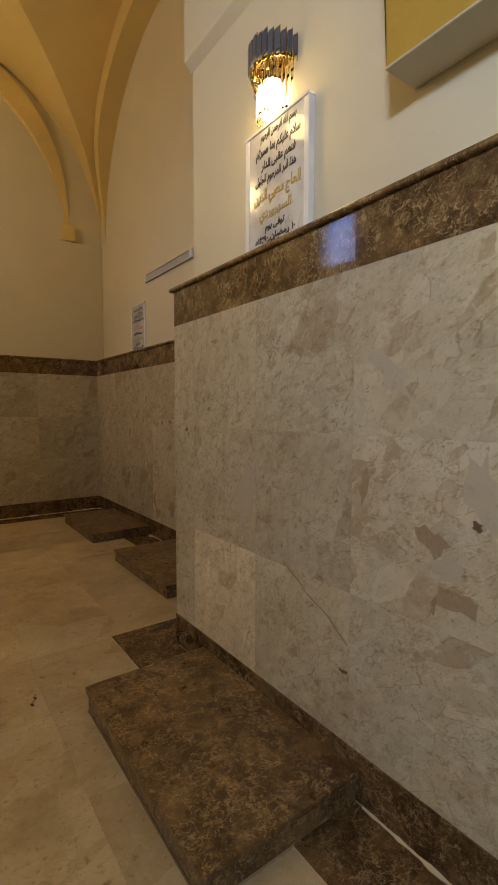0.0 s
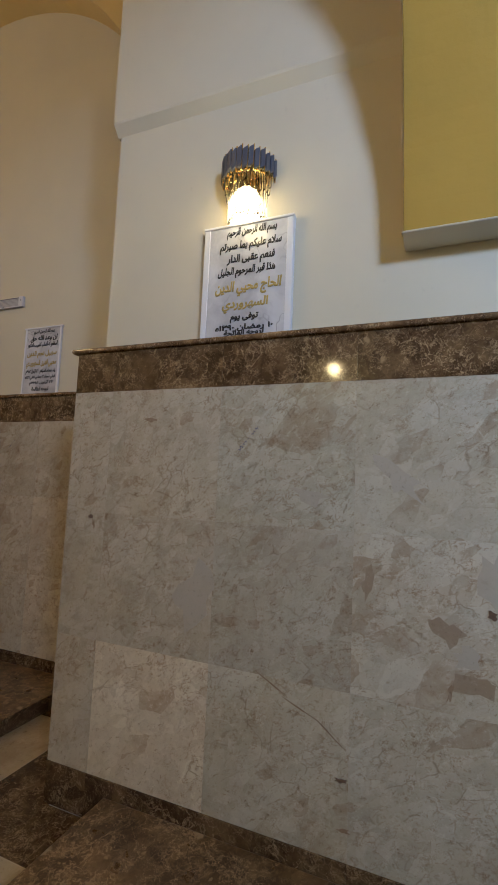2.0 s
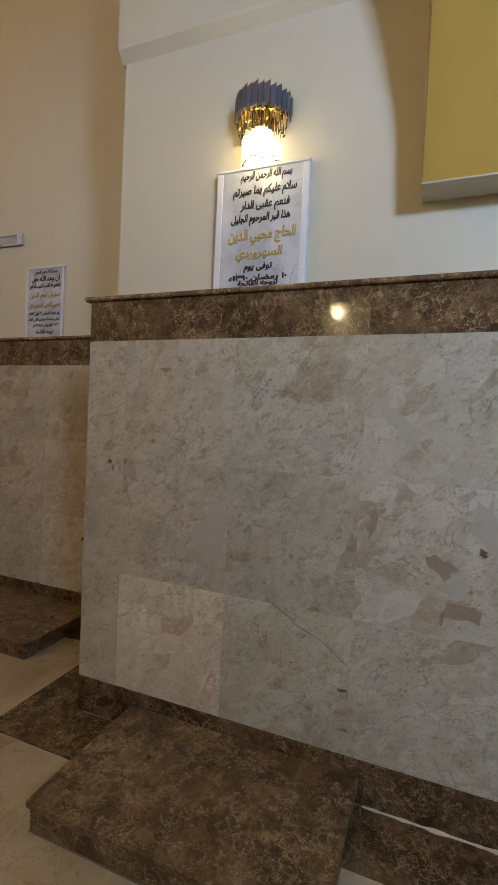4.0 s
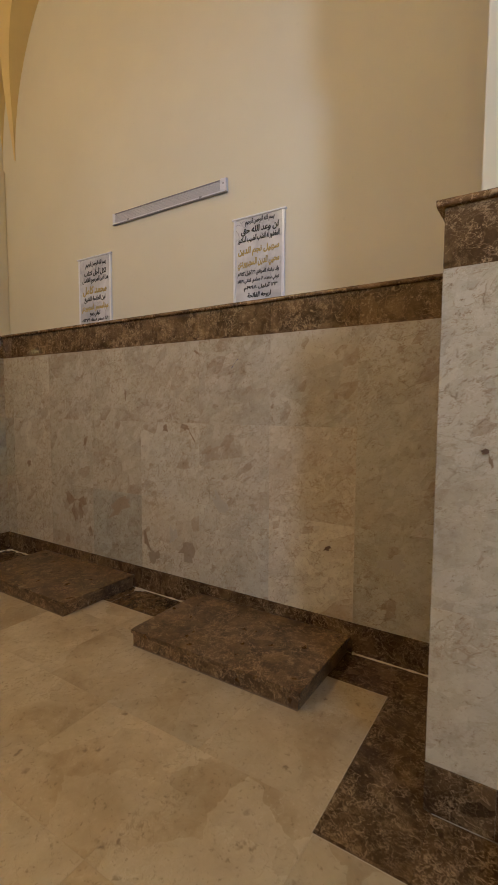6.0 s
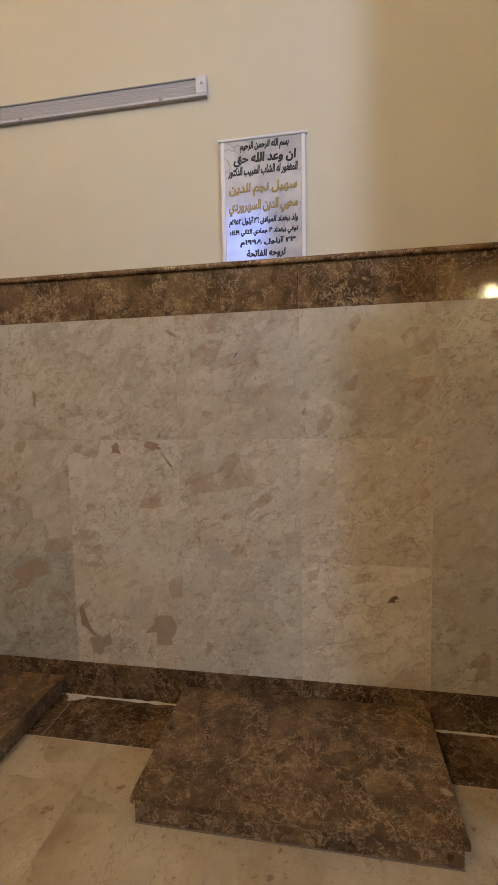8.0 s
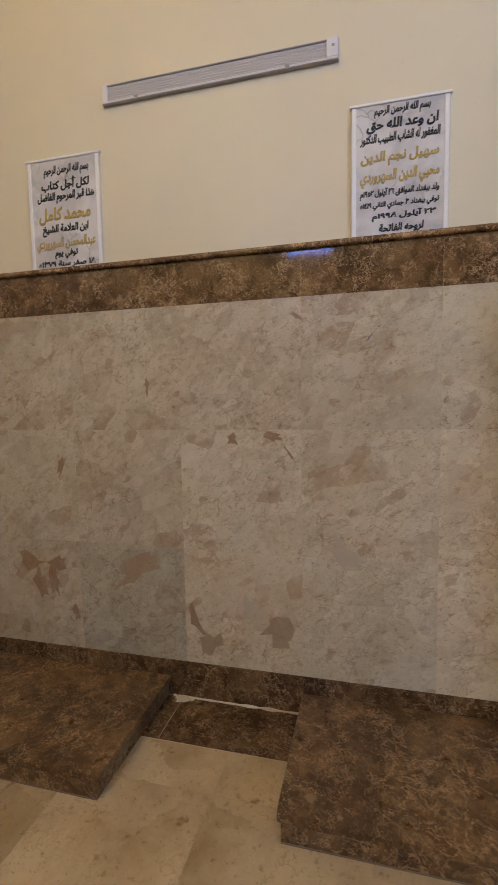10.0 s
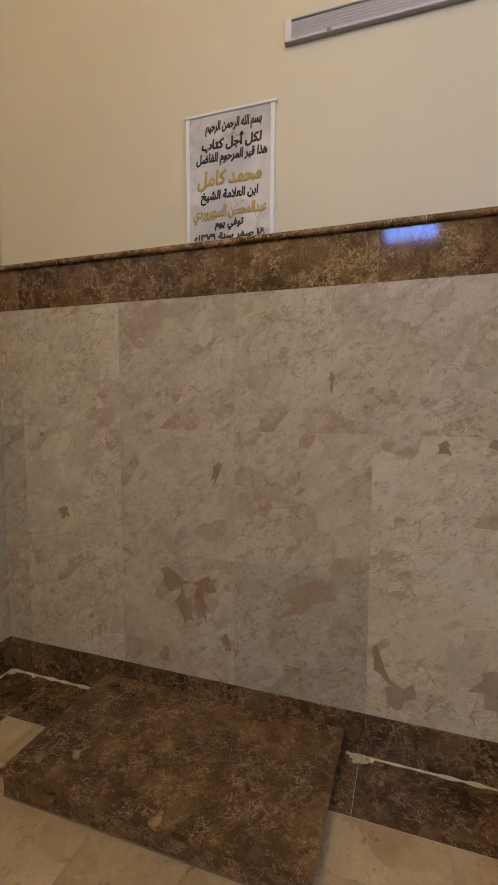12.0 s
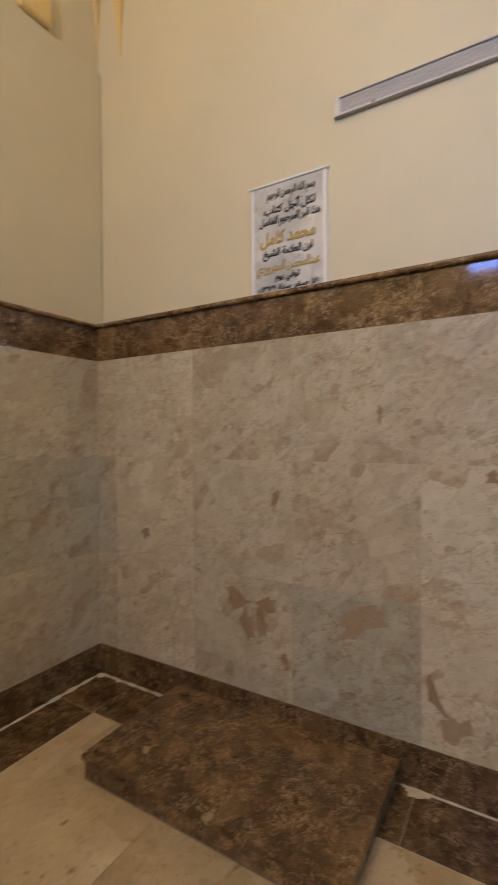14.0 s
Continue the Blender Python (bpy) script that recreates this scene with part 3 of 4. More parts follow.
def wall_rib(name, to_world, half, rise, full, width=0.26):
    """A plaster arch against a wall, half an ellipse, its face towards -y."""
    n = 40
    bm = bmesh.new()
    rings = []
    for k in range(n + 1):
        a = math.pi * k / n
        c, s = math.cos(a), math.sin(a)
        ease = min(1.0, s / 0.75)
        depth = 0.004 + full * ease * ease * (3 - 2 * ease)
        inner, outer = (half * c, rise * s), ((half + 0.01 + width * ease) * c, (rise + 0.01 + width * ease) * s)
        rings.append([bm.verts.new((inner[0], 0, inner[1])), bm.verts.new((inner[0], -depth, inner[1])), bm.verts.new((outer[0], -depth, outer[1])), bm.verts.new((outer[0], 0, outer[1]))])
    for r, q in zip(rings, rings[1:]):
        for i in range(4):
            bm.faces.new((r[i], r[(i + 1) % 4], q[(i + 1) % 4], q[i]))
    bm.faces.new(rings[0]), bm.faces.new(rings[-1][::-1])
    ob = part(name, bm, VAULT)
    ob.matrix_basis = to_world
    return tagged(ob, "mustard plaster arch rib against the wall", "arch", kind="structure")


wall_rib("trim_arch_east", Matrix.Translation((PLE, 5.05, SPRING)) @ pose(0, 0, 0, 0, 0, -90), 2.0, 2.05, 0.24)
wall_rib("trim_arch_north", Matrix.Translation((0, PLN, SPRING)), 1.95, 2.05, 0.08)
corbel = part("trim_corbel", box(1.88, 2.08, PLN - 0.06, PLN - 0.002, 3.90, 4.14, 0.022, 3), VAULT)
tagged(corbel, "plaster corbel under the arch", "corbel", kind="structure")

# unseen slab over everything, added to stop sky light leaking in
bm = box(-2.85, 2.85, -3.6, 7.7, 6.7, 6.9)
part("ceiling_slab", bm, CREAM)
tagged(bpy.data.objects["ceiling_slab"], "unseen slab above the vault that keeps sky light out", "ceiling", kind="structure")
n = 24
bm = bmesh.new()
rows_ = [[bm.verts.new((1.52 * math.cos(math.pi * k / n), y, 4.4 + 1.3 * math.sin(math.pi * k / n))) for k in range(n + 1)] for y in (-3.25, PLPE)]
for k in range(n):
    bm.faces.new((rows_[0][k], rows_[0][k + 1], rows_[1][k + 1], rows_[1][k]))
part("ceiling_hall", bm, VAULT, smooth=True)
tagged(bpy.data.objects["ceiling_hall"], "mustard plaster barrel vault over the hall", "ceiling", kind="structure")

# ---------------------------------------------------------------- things: lettering
# Arabic letters: isolated form in the presentation block, and whether it joins the next letter
FORMS = {"ا": (0xFE8D, 0), "أ": (0xFE83, 0), "آ": (0xFE81, 0), "ب": (0xFE8F, 1), "ة": (0xFE93, 0), "ت": (0xFE95, 1), "ث": (0xFE99, 1), "ج": (0xFE9D, 1), "ح": (0xFEA1, 1),
         "د": (0xFEA9, 0), "ذ": (0xFEAB, 0), "ر": (0xFEAD, 0), "س": (0xFEB1, 1), "ش": (0xFEB5, 1), "ص": (0xFEB9, 1), "ض": (0xFEBD, 1), "ط": (0xFEC1, 1),
         "ع": (0xFEC9, 1), "غ": (0xFECD, 1), "ف": (0xFED1, 1), "ق": (0xFED5, 1), "ك": (0xFED9, 1), "ل": (0xFEDD, 1), "م": (0xFEE1, 1), "ن": (0xFEE5, 1),
         "ه": (0xFEE9, 1), "و": (0xFEED, 0), "ى": (0xFEEF, 0), "ي": (0xFEF1, 1), "خ": (0xFEA5, 1)}


def shaped(text):
    """The text in joined forms, in the order in which it is drawn from left to right."""
    out, i, joined = [], 0, False
    while i < len(text):
        c = text[i]
        if c == "ل" and i + 1 < len(text) and text[i + 1] == "ا":
            out.append(chr(0xFEFC if joined else 0xFEFB))
            i, joined = i + 2, False
            continue
        if c not in FORMS:
            out.append(c)
            i, joined = i + 1, False
            continue
        code, dual = FORMS[c]
        ahead = dual and i + 1 < len(text) and text[i + 1] in FORMS
        out.append(chr(code + (3 if joined and ahead else 2 if ahead else 1 if joined else 0)))
        joined = bool(ahead)
        i += 1
    # numbers keep their own order
    drawn, run = [], []
    for c in reversed(out):
        if "\u0660" <= c <= "\u0669":
            run.insert(0, c)
        else:
            drawn += run + [c]
            run = []
    return "".join(drawn + run)


def lettering(parent, text, material, x, z, width, height, tilt=0.0, depth=0.0008, bold=0.046):
    """One line of drawn writing, centred at x, z on the plane y = 0 and facing -y."""
    cu = bpy.data.curves.new("lettering", "FONT")
    cu.body, cu.size, cu.extrude, cu.bevel_depth, cu.bevel_resolution, cu.resolution_u = shaped(text), 1.0, 0.0, bold, 0, 3
    tmp = bpy.data.objects.new("lettering_source", cu)
    scene.collection.objects.link(tmp)
    me = bpy.data.meshes.new_from_object(tmp.evaluated_get(bpy.context.evaluated_depsgraph_get()))
    bpy.data.objects.remove(tmp)
    bpy.data.curves.remove(cu)
    co = np.array([v.co[:] for v in me.vertices])
    lo, hi = co.min(0), co.max(0)
    sx, sz = width / (hi[0] - lo[0]), height / (hi[1] - lo[1])
    mid = (lo + hi) / 2
    for v in me.vertices:
        px, pz = (v.co.x - mid[0]) * sx, (v.co.y - mid[1]) * sz
        v.co = (x + px + 0.10 * pz, -depth - 0.01 * v.co.z, z + pz + tilt * px)
    me.name = "lettering"
    me.materials.clear()
    me.materials.append(material)
    ob = new("lettering", me)
    ob.parent = parent
    return ob


def plaque(label, place, turn, w, h, lines, edge, frame_w, top_over):
    """An inscribed marble panel in a white frame. Its back lies on the wall; place is the middle of its foot."""
    ob = empty("memorial_plaque", *place)
    ob.rotation_euler = (0, 0, radians(turn))
    tagged(ob, label, "memorial plaque", "inscribed plaques")
    t = edge
    panel = part("panel", box(-w / 2 + frame_w, w / 2 - frame_w, -t + 0.004, -0.001, 0.0, h - 0.012), PLAQUE, ob, "white veined marble panel with writing")
    for sgn in (-1, 1):
        x0, x1 = sorted((sgn * w / 2, sgn * (w / 2 - frame_w)))
        part("frame_side", box(x0, x1, -t, -0.001, 0.0, h - 0.012, 0.003, 2), WHITE, ob)
    part("frame_top", box(-w / 2 - top_over, w / 2 + top_over, -t - 0.004, -0.001, h - 0.012, h, 0.002, 1), WHITE, ob)
    for text, gold, z, width, height, x in lines:
        o = lettering(panel, text, GOLDINK if gold else INK, x, z, width, height, 0.0)
        o.location = (0, -t + 0.004 - 0.0006, 0)
    return ob


plaque("white marble plaque with black and gold Arabic writing above the coping", (PLP, 1.868, 2.19), -90, 0.45, 0.592, [
    ("بسم الله الرحمن الرحيم", 0, 0.545, 0.25, 0.056, 0.02),
    ("سلام عليكم بما صبرتم", 0, 0.478, 0.31, 0.06, 0.015),
    ("فنعم عقبى الدار", 0, 0.412, 0.24, 0.058, 0.02),
    ("هذا قبر المرحوم الجليل", 0, 0.352, 0.29, 0.056, 0.0),
    ("الحاج محيي الدين", 1, 0.272, 0.33, 0.078, 0.01),
    ("السهروردي", 1, 0.19, 0.23, 0.066, 0.0),
    ("توفى يوم", 0, 0.13, 0.14, 0.046, 0.0),
    ("١٠ رمضان ١٣٩٠ه", 0, 0.088, 0.29, 0.046, 0.0),
    ("لروحه الفاتحة", 0, 0.058, 0.20, 0.036, 0.0)], 0.036, 0.030, 0.002)
plaque("white marble plaque with nine lines of black and gold Arabic writing", (PLE, 4.174, 2.19), -90, 0.41, 0.636, [
    ("بسم الله الرحمن الرحيم", 0, 0.591, 0.235, 0.05, 0.01),
    ("ان وعد الله حق", 0, 0.534, 0.30, 0.058, 0.01),
    ("المغفور له الشاب الطبيب الدكتور", 0, 0.479, 0.335, 0.052, 0.0),
    ("سهيل نجم الدين", 1, 0.395, 0.33, 0.066, 0.0),
    ("محيي الدين السهروردي", 1, 0.312, 0.335, 0.072, 0.0),
    ("ولد ببغداد الموافق ٢٦ آيلول ١٩٥٢م", 0, 0.247, 0.335, 0.046, 0.0),
    ("توفي ببغداد ٣ جمادي الثاني ١٤١٩ه", 0, 0.199, 0.335, 0.046, 0.0),
    ("٢٣ آيلول ١٩٩٨م", 0, 0.149, 0.27, 0.044, 0.02),
    ("لروحه الفاتحة", 0, 0.092, 0.19, 0.046, 0.01)], 0.018, 0.020, 0.010)
plaque("white veined marble plaque with eight lines of Arabic writing", (PLE, 5.875, 2.19), -90, 0.43, 0.636, [
    ("بسم الله الرحمن الرحيم", 0, 0.565, 0.27, 0.062, 0.02),
    ("لكل أجل كتاب", 0, 0.497, 0.29, 0.068, 0.01),
    ("هذا قبر المرحوم الفاضل", 0, 0.43, 0.345, 0.062, 0.01),
    ("محمد كامل", 1, 0.34, 0.315, 0.088, 0.0),
    ("ابن العلامة الشيخ", 0, 0.265, 0.28, 0.062, 0.0),
    ("عبدالمحسن السهروردي", 1, 0.188, 0.36, 0.076, 0.0),
    ("توفي يوم", 0, 0.138, 0.14, 0.052, 0.0),
    ("١٨ صفر سنة ١٣٧٩ه", 0, 0.092, 0.35, 0.05, 0.0)], 0.018, 0.020, 0.010)

# ---------------------------------------------------------------- things: lights


def batten_light(y0, y1, z0, z1):
    ob = empty("batten_light", PLE, (y0 + y1) / 2, z0)
    ob.rotation_euler = (0, 0, radians(-90))
    tagged(ob, "unlit grey fluorescent batten light on the plaster wall", "ceiling light")
    L, h = y1 - y0, z1 - z0
    part("backplate", box(-L / 2, L / 2, -0.006, -0.001, 0.004, h, 0.002, 1), HOUSING, ob)
    ribs, a, b, pts = 6, 0.010, h - 0.008, [(0.006, h - 0.008), (0.006, 0.010)]
    for k in range(ribs * 2 + 1):
        pts.append((0.021 if k % 2 else 0.0175, a + (b - a) * k / (ribs * 2)))
    bm = extrude_profile(pts, L - 0.078)
    bmesh.ops.transform(bm, matrix=Matrix(((0, 1, 0, -L / 2 + 0.028), (-1, 0, 0, 0), (0, 0, 1, 0), (0, 0, 0, 1))), verts=bm.verts)
    part("diffuser", bm, DIFFUSER, ob, "ribbed grey plastic diffuser")
    part("top_rim", box(-L / 2 + 0.025, L / 2 - 0.045, -0.025, -0.001, h - 0.007, h - 0.001, 0.002, 1), RIM, ob)
    part("bottom_rim", box(-L / 2, L / 2, -0.028, -0.001, 0.0, 0.010, 0.003, 1), HOUSING, ob)
    part("bottom_lip", box(-L / 2, L / 2, -0.026, -0.002, -0.003, 0.0), RIM, ob)
    cap = part("end_cap", box(L / 2 - 0.052, L / 2, -0.029, -0.001, 0.010, h + 0.003, 0.004, 2), HOUSING, ob, "white plastic end cap")
    part("end_cap", box(-L / 2, -L / 2 + 0.03, -0.025, -0.001, 0.010, h, 0.004, 2), HOUSING, ob, "white plastic end cap")
    o = part("screw", box(-0.006, 0.006, -0.0315, -0.029, -0.006, 0.006, 0.002, 1), RIM, cap)
    o.location = (L / 2 - 0.022, 0, h * 0.62)
    for x in (-0.40, 0.36):
        o = part("clip", box(-0.010, 0.010, -0.031, -0.025, 0.001, 0.013, 0.002, 1), RIM, ob)
        o.location = (x, 0, 0)
    return ob


batten_light(4.438, 5.618, 3.036, 3.124)


def rod(bm, x, y, z0, z1, r, sides=6, slant=0.0):
    """An upright prism; its upper end cut on the slant."""
    lo = [bm.verts.new((x + r * math.cos(2 * math.pi * k / sides), y + r * math.sin(2 * math.pi * k / sides), z0 + slant * math.cos(2 * math.pi * k / sides))) for k in range(sides)]
    up = [bm.verts.new((v.co.x, v.co.y, z1 + slant * math.cos(2 * math.pi * k / sides))) for k, v in enumerate(lo)]
    for k in range(sides):
        bm.faces.new((lo[k], lo[(k + 1) % sides], up[(k + 1) % sides], up[k]))
    bm.faces.new(lo[::-1]), bm.faces.new(up)
    return bm


def wall_sconce(place, turn):
    """Half a ring of dark tubes over rows of brass and crystal rods, round a lit bulb; its back towards +y."""
    ob = empty("wall_sconce", *place)
    ob.rotation_euler = (0, 0, radians(turn))
    tagged(ob, "lit wall sconce with dark metal tubes and crystal rods", "wall sconce", "wall sconces")
    ob.scale = (0.92, 0.92, 0.88)
    part("back_plate", box(-0.06, 0.06, -0.012, 0.0, 0.10, 0.31, 0.004, 2), BRASS, ob)
    part("bracket", box(-0.012, 0.012, -0.09, -0.01, 0.27, 0.29, 0.003, 1), BRASS, ob)
    R = 0.142
    bm = bmesh.new()
    n = 40
    pts = [(0.118 * math.cos(math.pi * k / n), -0.118 * math.sin(math.pi * k / n) - 0.002) for k in range(n + 1)]
    for z0, z1 in ((0.24, 0.25), (0.31, 0.32)):
        ring = [[bm.verts.new((x * f, y * f, z)) for f, z in ((1, z0), (1, z1), (0.93, z1), (0.93, z0))] for x, y in pts]
        for r, q in zip(ring, ring[1:]):
            for i in range(4):
                bm.faces.new((r[i], r[(i + 1) % 4], q[(i + 1) % 4], q[i]))
    part("ring_frame", bm, BRASS, ob)
    rng = random.Random(5)
    tubes = 15
    for k in range(tubes):
        a = math.pi * (k + 0.5) / tubes
        x, y = R * math.cos(a), -R * math.sin(a) - 0.004
        dz = 0.007 if k % 2 else 0.0
        m = Matrix.Translation((x, y, 0)) @ pose(0, 0, 0, 0, 0, -math.degrees(a) + 90)
        bm = box(-0.0125, 0.0125, -0.008, 0.008, 0.236 + dz, 0.330 + dz + 0.012 * math.sin(a), 0.003, 1)
        for v in bm.verts:
            v.co.z += 0.7 * v.co.x
        t = part("tube", bm, SMOKE, ob)
        t.matrix_basis = m
        bm = rod(bmesh.new(), 0.013, 0.002, 0.215 + dz, 0.346 + dz + 0.012 * math.sin(a), 0.0035)
        part("brass_rod", bm, BRASS, t, "polished brass rod")
    for row, (radius, count, z0, z1) in enumerate(((0.122, 13, 0.18, 0.26), (0.114, 17, 0.150, 0.25), (0.100, 17, 0.012, 0.24))):
        for k in range(count):
            a = math.pi * (k + 0.5) / count
            c = part("crystal_rod", rod(bmesh.new(), 0, 0, z0 + rng.uniform(-0.008, 0.008), z1, 0.0072, 6, 0.005), BRASS if (row == 0 and k % 3 == 1) else CRYSTAL, ob)
            c.location = (radius * math.cos(a), -radius * math.sin(a) - 0.004, 0)
    bm = bmesh.new()
    bmesh.ops.create_uvsphere(bm, u_segments=20, v_segments=12, radius=0.078, matrix=Matrix.Diagonal((1.0, 0.62, 1.24, 1)))
    b = part("bulb", bm, BULB, ob, "glowing warm bulb", True)
    b.location = (0, -0.052, 0.094)
    b.visible_shadow = False
    part("lamp_holder", rod(bmesh.new(), 0, -0.052, 0.165, 0.27, 0.018, 12), BRASS, ob)
    return ob


wall_sconce((PLP, 1.882, 2.780), -90)
wall_sconce((-1.49, 2.03, 2.70), 90)


def added_bay_lamp(place, top):
    """A bare warm bulb on a cord from the vault, unseen, added to hold the recess's extra light."""
    ob = empty("added_bay_lamp", *place)
    tagged(ob, "unseen bulb on a cord, added to go with the recess's warm light", "pendant lamp")
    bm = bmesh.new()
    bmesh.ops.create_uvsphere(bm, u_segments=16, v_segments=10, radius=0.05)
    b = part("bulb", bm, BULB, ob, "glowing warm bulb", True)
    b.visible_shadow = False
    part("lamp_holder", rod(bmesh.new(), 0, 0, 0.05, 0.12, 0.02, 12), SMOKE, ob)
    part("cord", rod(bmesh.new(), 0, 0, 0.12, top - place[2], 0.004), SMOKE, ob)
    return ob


added_bay_lamp((-1.1, 5.75, 4.55), 6.02)

# ---------------------------------------------------------------- things: tomb slabs


def tomb_slab(label, x0, x1, y0, y1, top, seed):
    """A low tomb: a brown marble top with a rounded lip on a skirt of brown marble strips."""
    rng = random.Random(seed)
    ob = empty("tomb_slab", (x0 + x1) / 2, (y0 + y1) / 2, 0)
    tagged(ob, label, "tomb slab", "tomb slabs on the floor")
    hx, hy = (x1 - x0) / 2, (y1 - y0) / 2
    bm = box(-hx, hx, -hy, hy, top - 0.024, top)
    bmesh.ops.subdivide_edges(bm, edges=bm.edges, cuts=14, use_grid_fill=True)
    for v in bm.verts:
        # slightly worn outline, one chipped corner
        k = noise.noise(v.co * 9 + Vector((seed, 0, 0))) * 0.0016
        if abs(v.co.x) > hx - 0.002:
            v.co.x += k
        if abs(v.co.y) > hy - 0.002:
            v.co.y += k
        d = (Vector((v.co.x + hx, v.co.y - hy, 0))).length
        if d < 0.05:
            v.co.x += (0.05 - d) * 0.08
            v.co.y -= (0.05 - d) * 0.06
    sharp = [e for e in bm.edges if len(e.link_faces) == 2 and e.calc_face_angle(0) > 1.0]
    bmesh.ops.bevel(bm, geom=sharp, offset=0.0045, segments=2, affect="EDGES", profile=0.6)
    part("top", bm, SLAB, ob, "worn brown marble top")
    for k in range(9):
        u, w = (rng.uniform(-hx * 0.9, hx * 0.8), rng.uniform(-hy * 0.9, hy * 0.9)) if k else (-hx + 0.10, hy - 0.11)
        r = rng.uniform(0.004, 0.010) if k else 0.022
        bm = bmesh.new()
        ring = [bm.verts.new((u + r * f * math.cos(a * 0.7), w + r * f * math.sin(a * 0.7), top + 0.0004)) for a, f in ((q, rng.uniform(0.45, 1.3)) for q in range(9))]
        bm.faces.new(ring)
        part("pale_fleck", bm, AMBER, ob)
    s = 0.015
    part("core", box(-hx + 0.04, hx - 0.002, -hy + 0.04, hy - 0.04, 0.001, top - 0.024), DARKGROUT, ob)
    y = -hy + s
    for k in range(3):
        ln = (2 * hy - 2 * s) / 3
        part("front_panel", box(-hx + s, -hx + s + 0.02, y + 0.0008, y + ln - 0.0008, 0.001, top - 0.0242, 0.001, 1), SLAB, ob)
        y += ln
    for sgn in (-1, 1):
        a, b = sorted((sgn * (hy - s), sgn * (hy - s - 0.02)))
        part("side_panel", box(-hx + s + 0.0208, hx - 0.001, a, b, 0.001, top - 0.0242, 0.001, 1), SLAB, ob)
    bm = box(-hx + s - 0.006, -hx + s, -hy + s, hy - s, 0.0005, 0.006, 0.002, 1)
    part("mortar_line", bm, DARKGROUT, ob)
    return ob


tomb_slab("low brown marble tomb slab on the floor beside the pier", 0.722, 1.398, 1.272, 2.425, 0.120, 3)
tomb_slab("low brown marble tomb slab with a chipped corner below the nine-line plaque", 1.635, 2.322, 3.410, 4.602, 0.108, 11)
tomb_slab("low brown marble tomb slab below the batten light", 1.642, 2.322, 5.288, 6.510, 0.108, 23)

# ---------------------------------------------------------------- marks
bm = bmesh.new()
rng = random.Random(4)
for k in range(9):
    a = k / 8
    x, y = 0.553 - 0.035 * a + rng.uniform(-0.006, 0.006), 2.697 - 0.086 * a
    bmesh.ops.create_icosphere(bm, subdivisions=1, radius=rng.uniform(0.004, 0.009), matrix=Matrix.LocRotScale((x, y, 0.001), None, (1, 1, 0.25)))
dirt = part("floor_dirt", bm, DIRT)
tagged(dirt, "small streak of dark dirt on the floor", "dirt")


def pen_scrawl(place, size, seed):
    """A small scribble in pen: a thin curved ribbon on the stone, its face towards -x."""
    rng = random.Random(seed)
    pts, p = [], Vector((0, 0, 0))
    for k in range(34):
        p = p + Vector((0, -size * 0.020 + size * 0.05 * math.sin(k * 1.9 + seed), size * 0.024 + size * 0.07 * math.cos(k * 1.7)))
        pts.append(p.copy())
    bm = bmesh.new()
    prev = None
    for q in pts:
        a, b = bm.verts.new((0, q.y, q.z)), bm.verts.new((0, q.y - 0.0022, q.z + 0.0022))
        if prev:
            bm.faces.new((prev[0], prev[1], b, a))
        prev = (a, b)
    ob = part("pen_scrawl", bm, SCRAWL)
    ob.location = place
    return tagged(ob, "small blue pen scrawl on the marble wall", "scrawl")


pen_scrawl((1.4030, 1.84, 1.69), 0.13, 1)
pen_scrawl((2.3285, 4.315, 1.765), 0.085, 6)

# ---------------------------------------------------------------- stone pieces
rng = random.Random(8)
cladding(wall_east, [-v for v in cuts(2.777, 7.153, 4.0)[::-1]], lambda s, z: Matrix.Translation((XE, -s, z)) @ pose(0, 0, 0, 0, 0, -90), rng)
cladding(pier, [-v for v in cuts(-2.5, 2.775, 2.537)[::-1]], lambda s, z: Matrix.Translation((XP, -s, z)) @ pose(0, 0, 0, 0, 0, -90), rng)
END, SPLAY = Vector((2.328, 2.811, 0)), 183.4
ALONG = Vector((math.cos(radians(SPLAY)), math.sin(radians(SPLAY)), 0))
cladding(pier, cuts(0.0, 0.905, 0.30), lambda s, z: Matrix.Translation(END + ALONG * s + Vector((0, 0, z))) @ pose(0, 0, 0, 0, 0, SPLAY), rng)
bm = bmesh.new()
lo = [bm.verts.new(q) for q in ((1.425, YP, -0.012), (2.343, YP, -0.012), (2.343, 2.8105, -0.012))]
up = [bm.verts.new((v.co.x, v.co.y, TOP - 0.002)) for v in lo]
for k in range(3):
    bm.faces.new((lo[k], lo[(k + 1) % 3], up[(k + 1) % 3], up[k]))
bm.faces.new(lo[::-1]), bm.faces.new(up)
part("cladding_bed", bm, GROUT, pier)
cladding(wall_north, cuts(-2.4, 2.3425, 2.1), lambda s, z: Matrix.Translation((s, YN, z)), rng)
coping(wall_east, Matrix.Translation((PLE - 0.001, 7.255, TOP)) @ pose(0, 0, 0, 0, 0, -90), 7.255 - 2.80, 0.162)
coping(pier, Matrix.Translation((PLP - 0.001, 2.80, TOP)) @ pose(0, 0, 0, 0, 0, -90), 5.2, 0.108)
coping(pier, Matrix.Translation((2.30, PLPE + 0.040, TOP)) @ pose(0, 0, 0, 0, 0, SPLAY), 0.86, 0.135)
coping(wall_north, Matrix.Translation((-2.40, PLN - 0.001, TOP)), 4.70, 0.139)

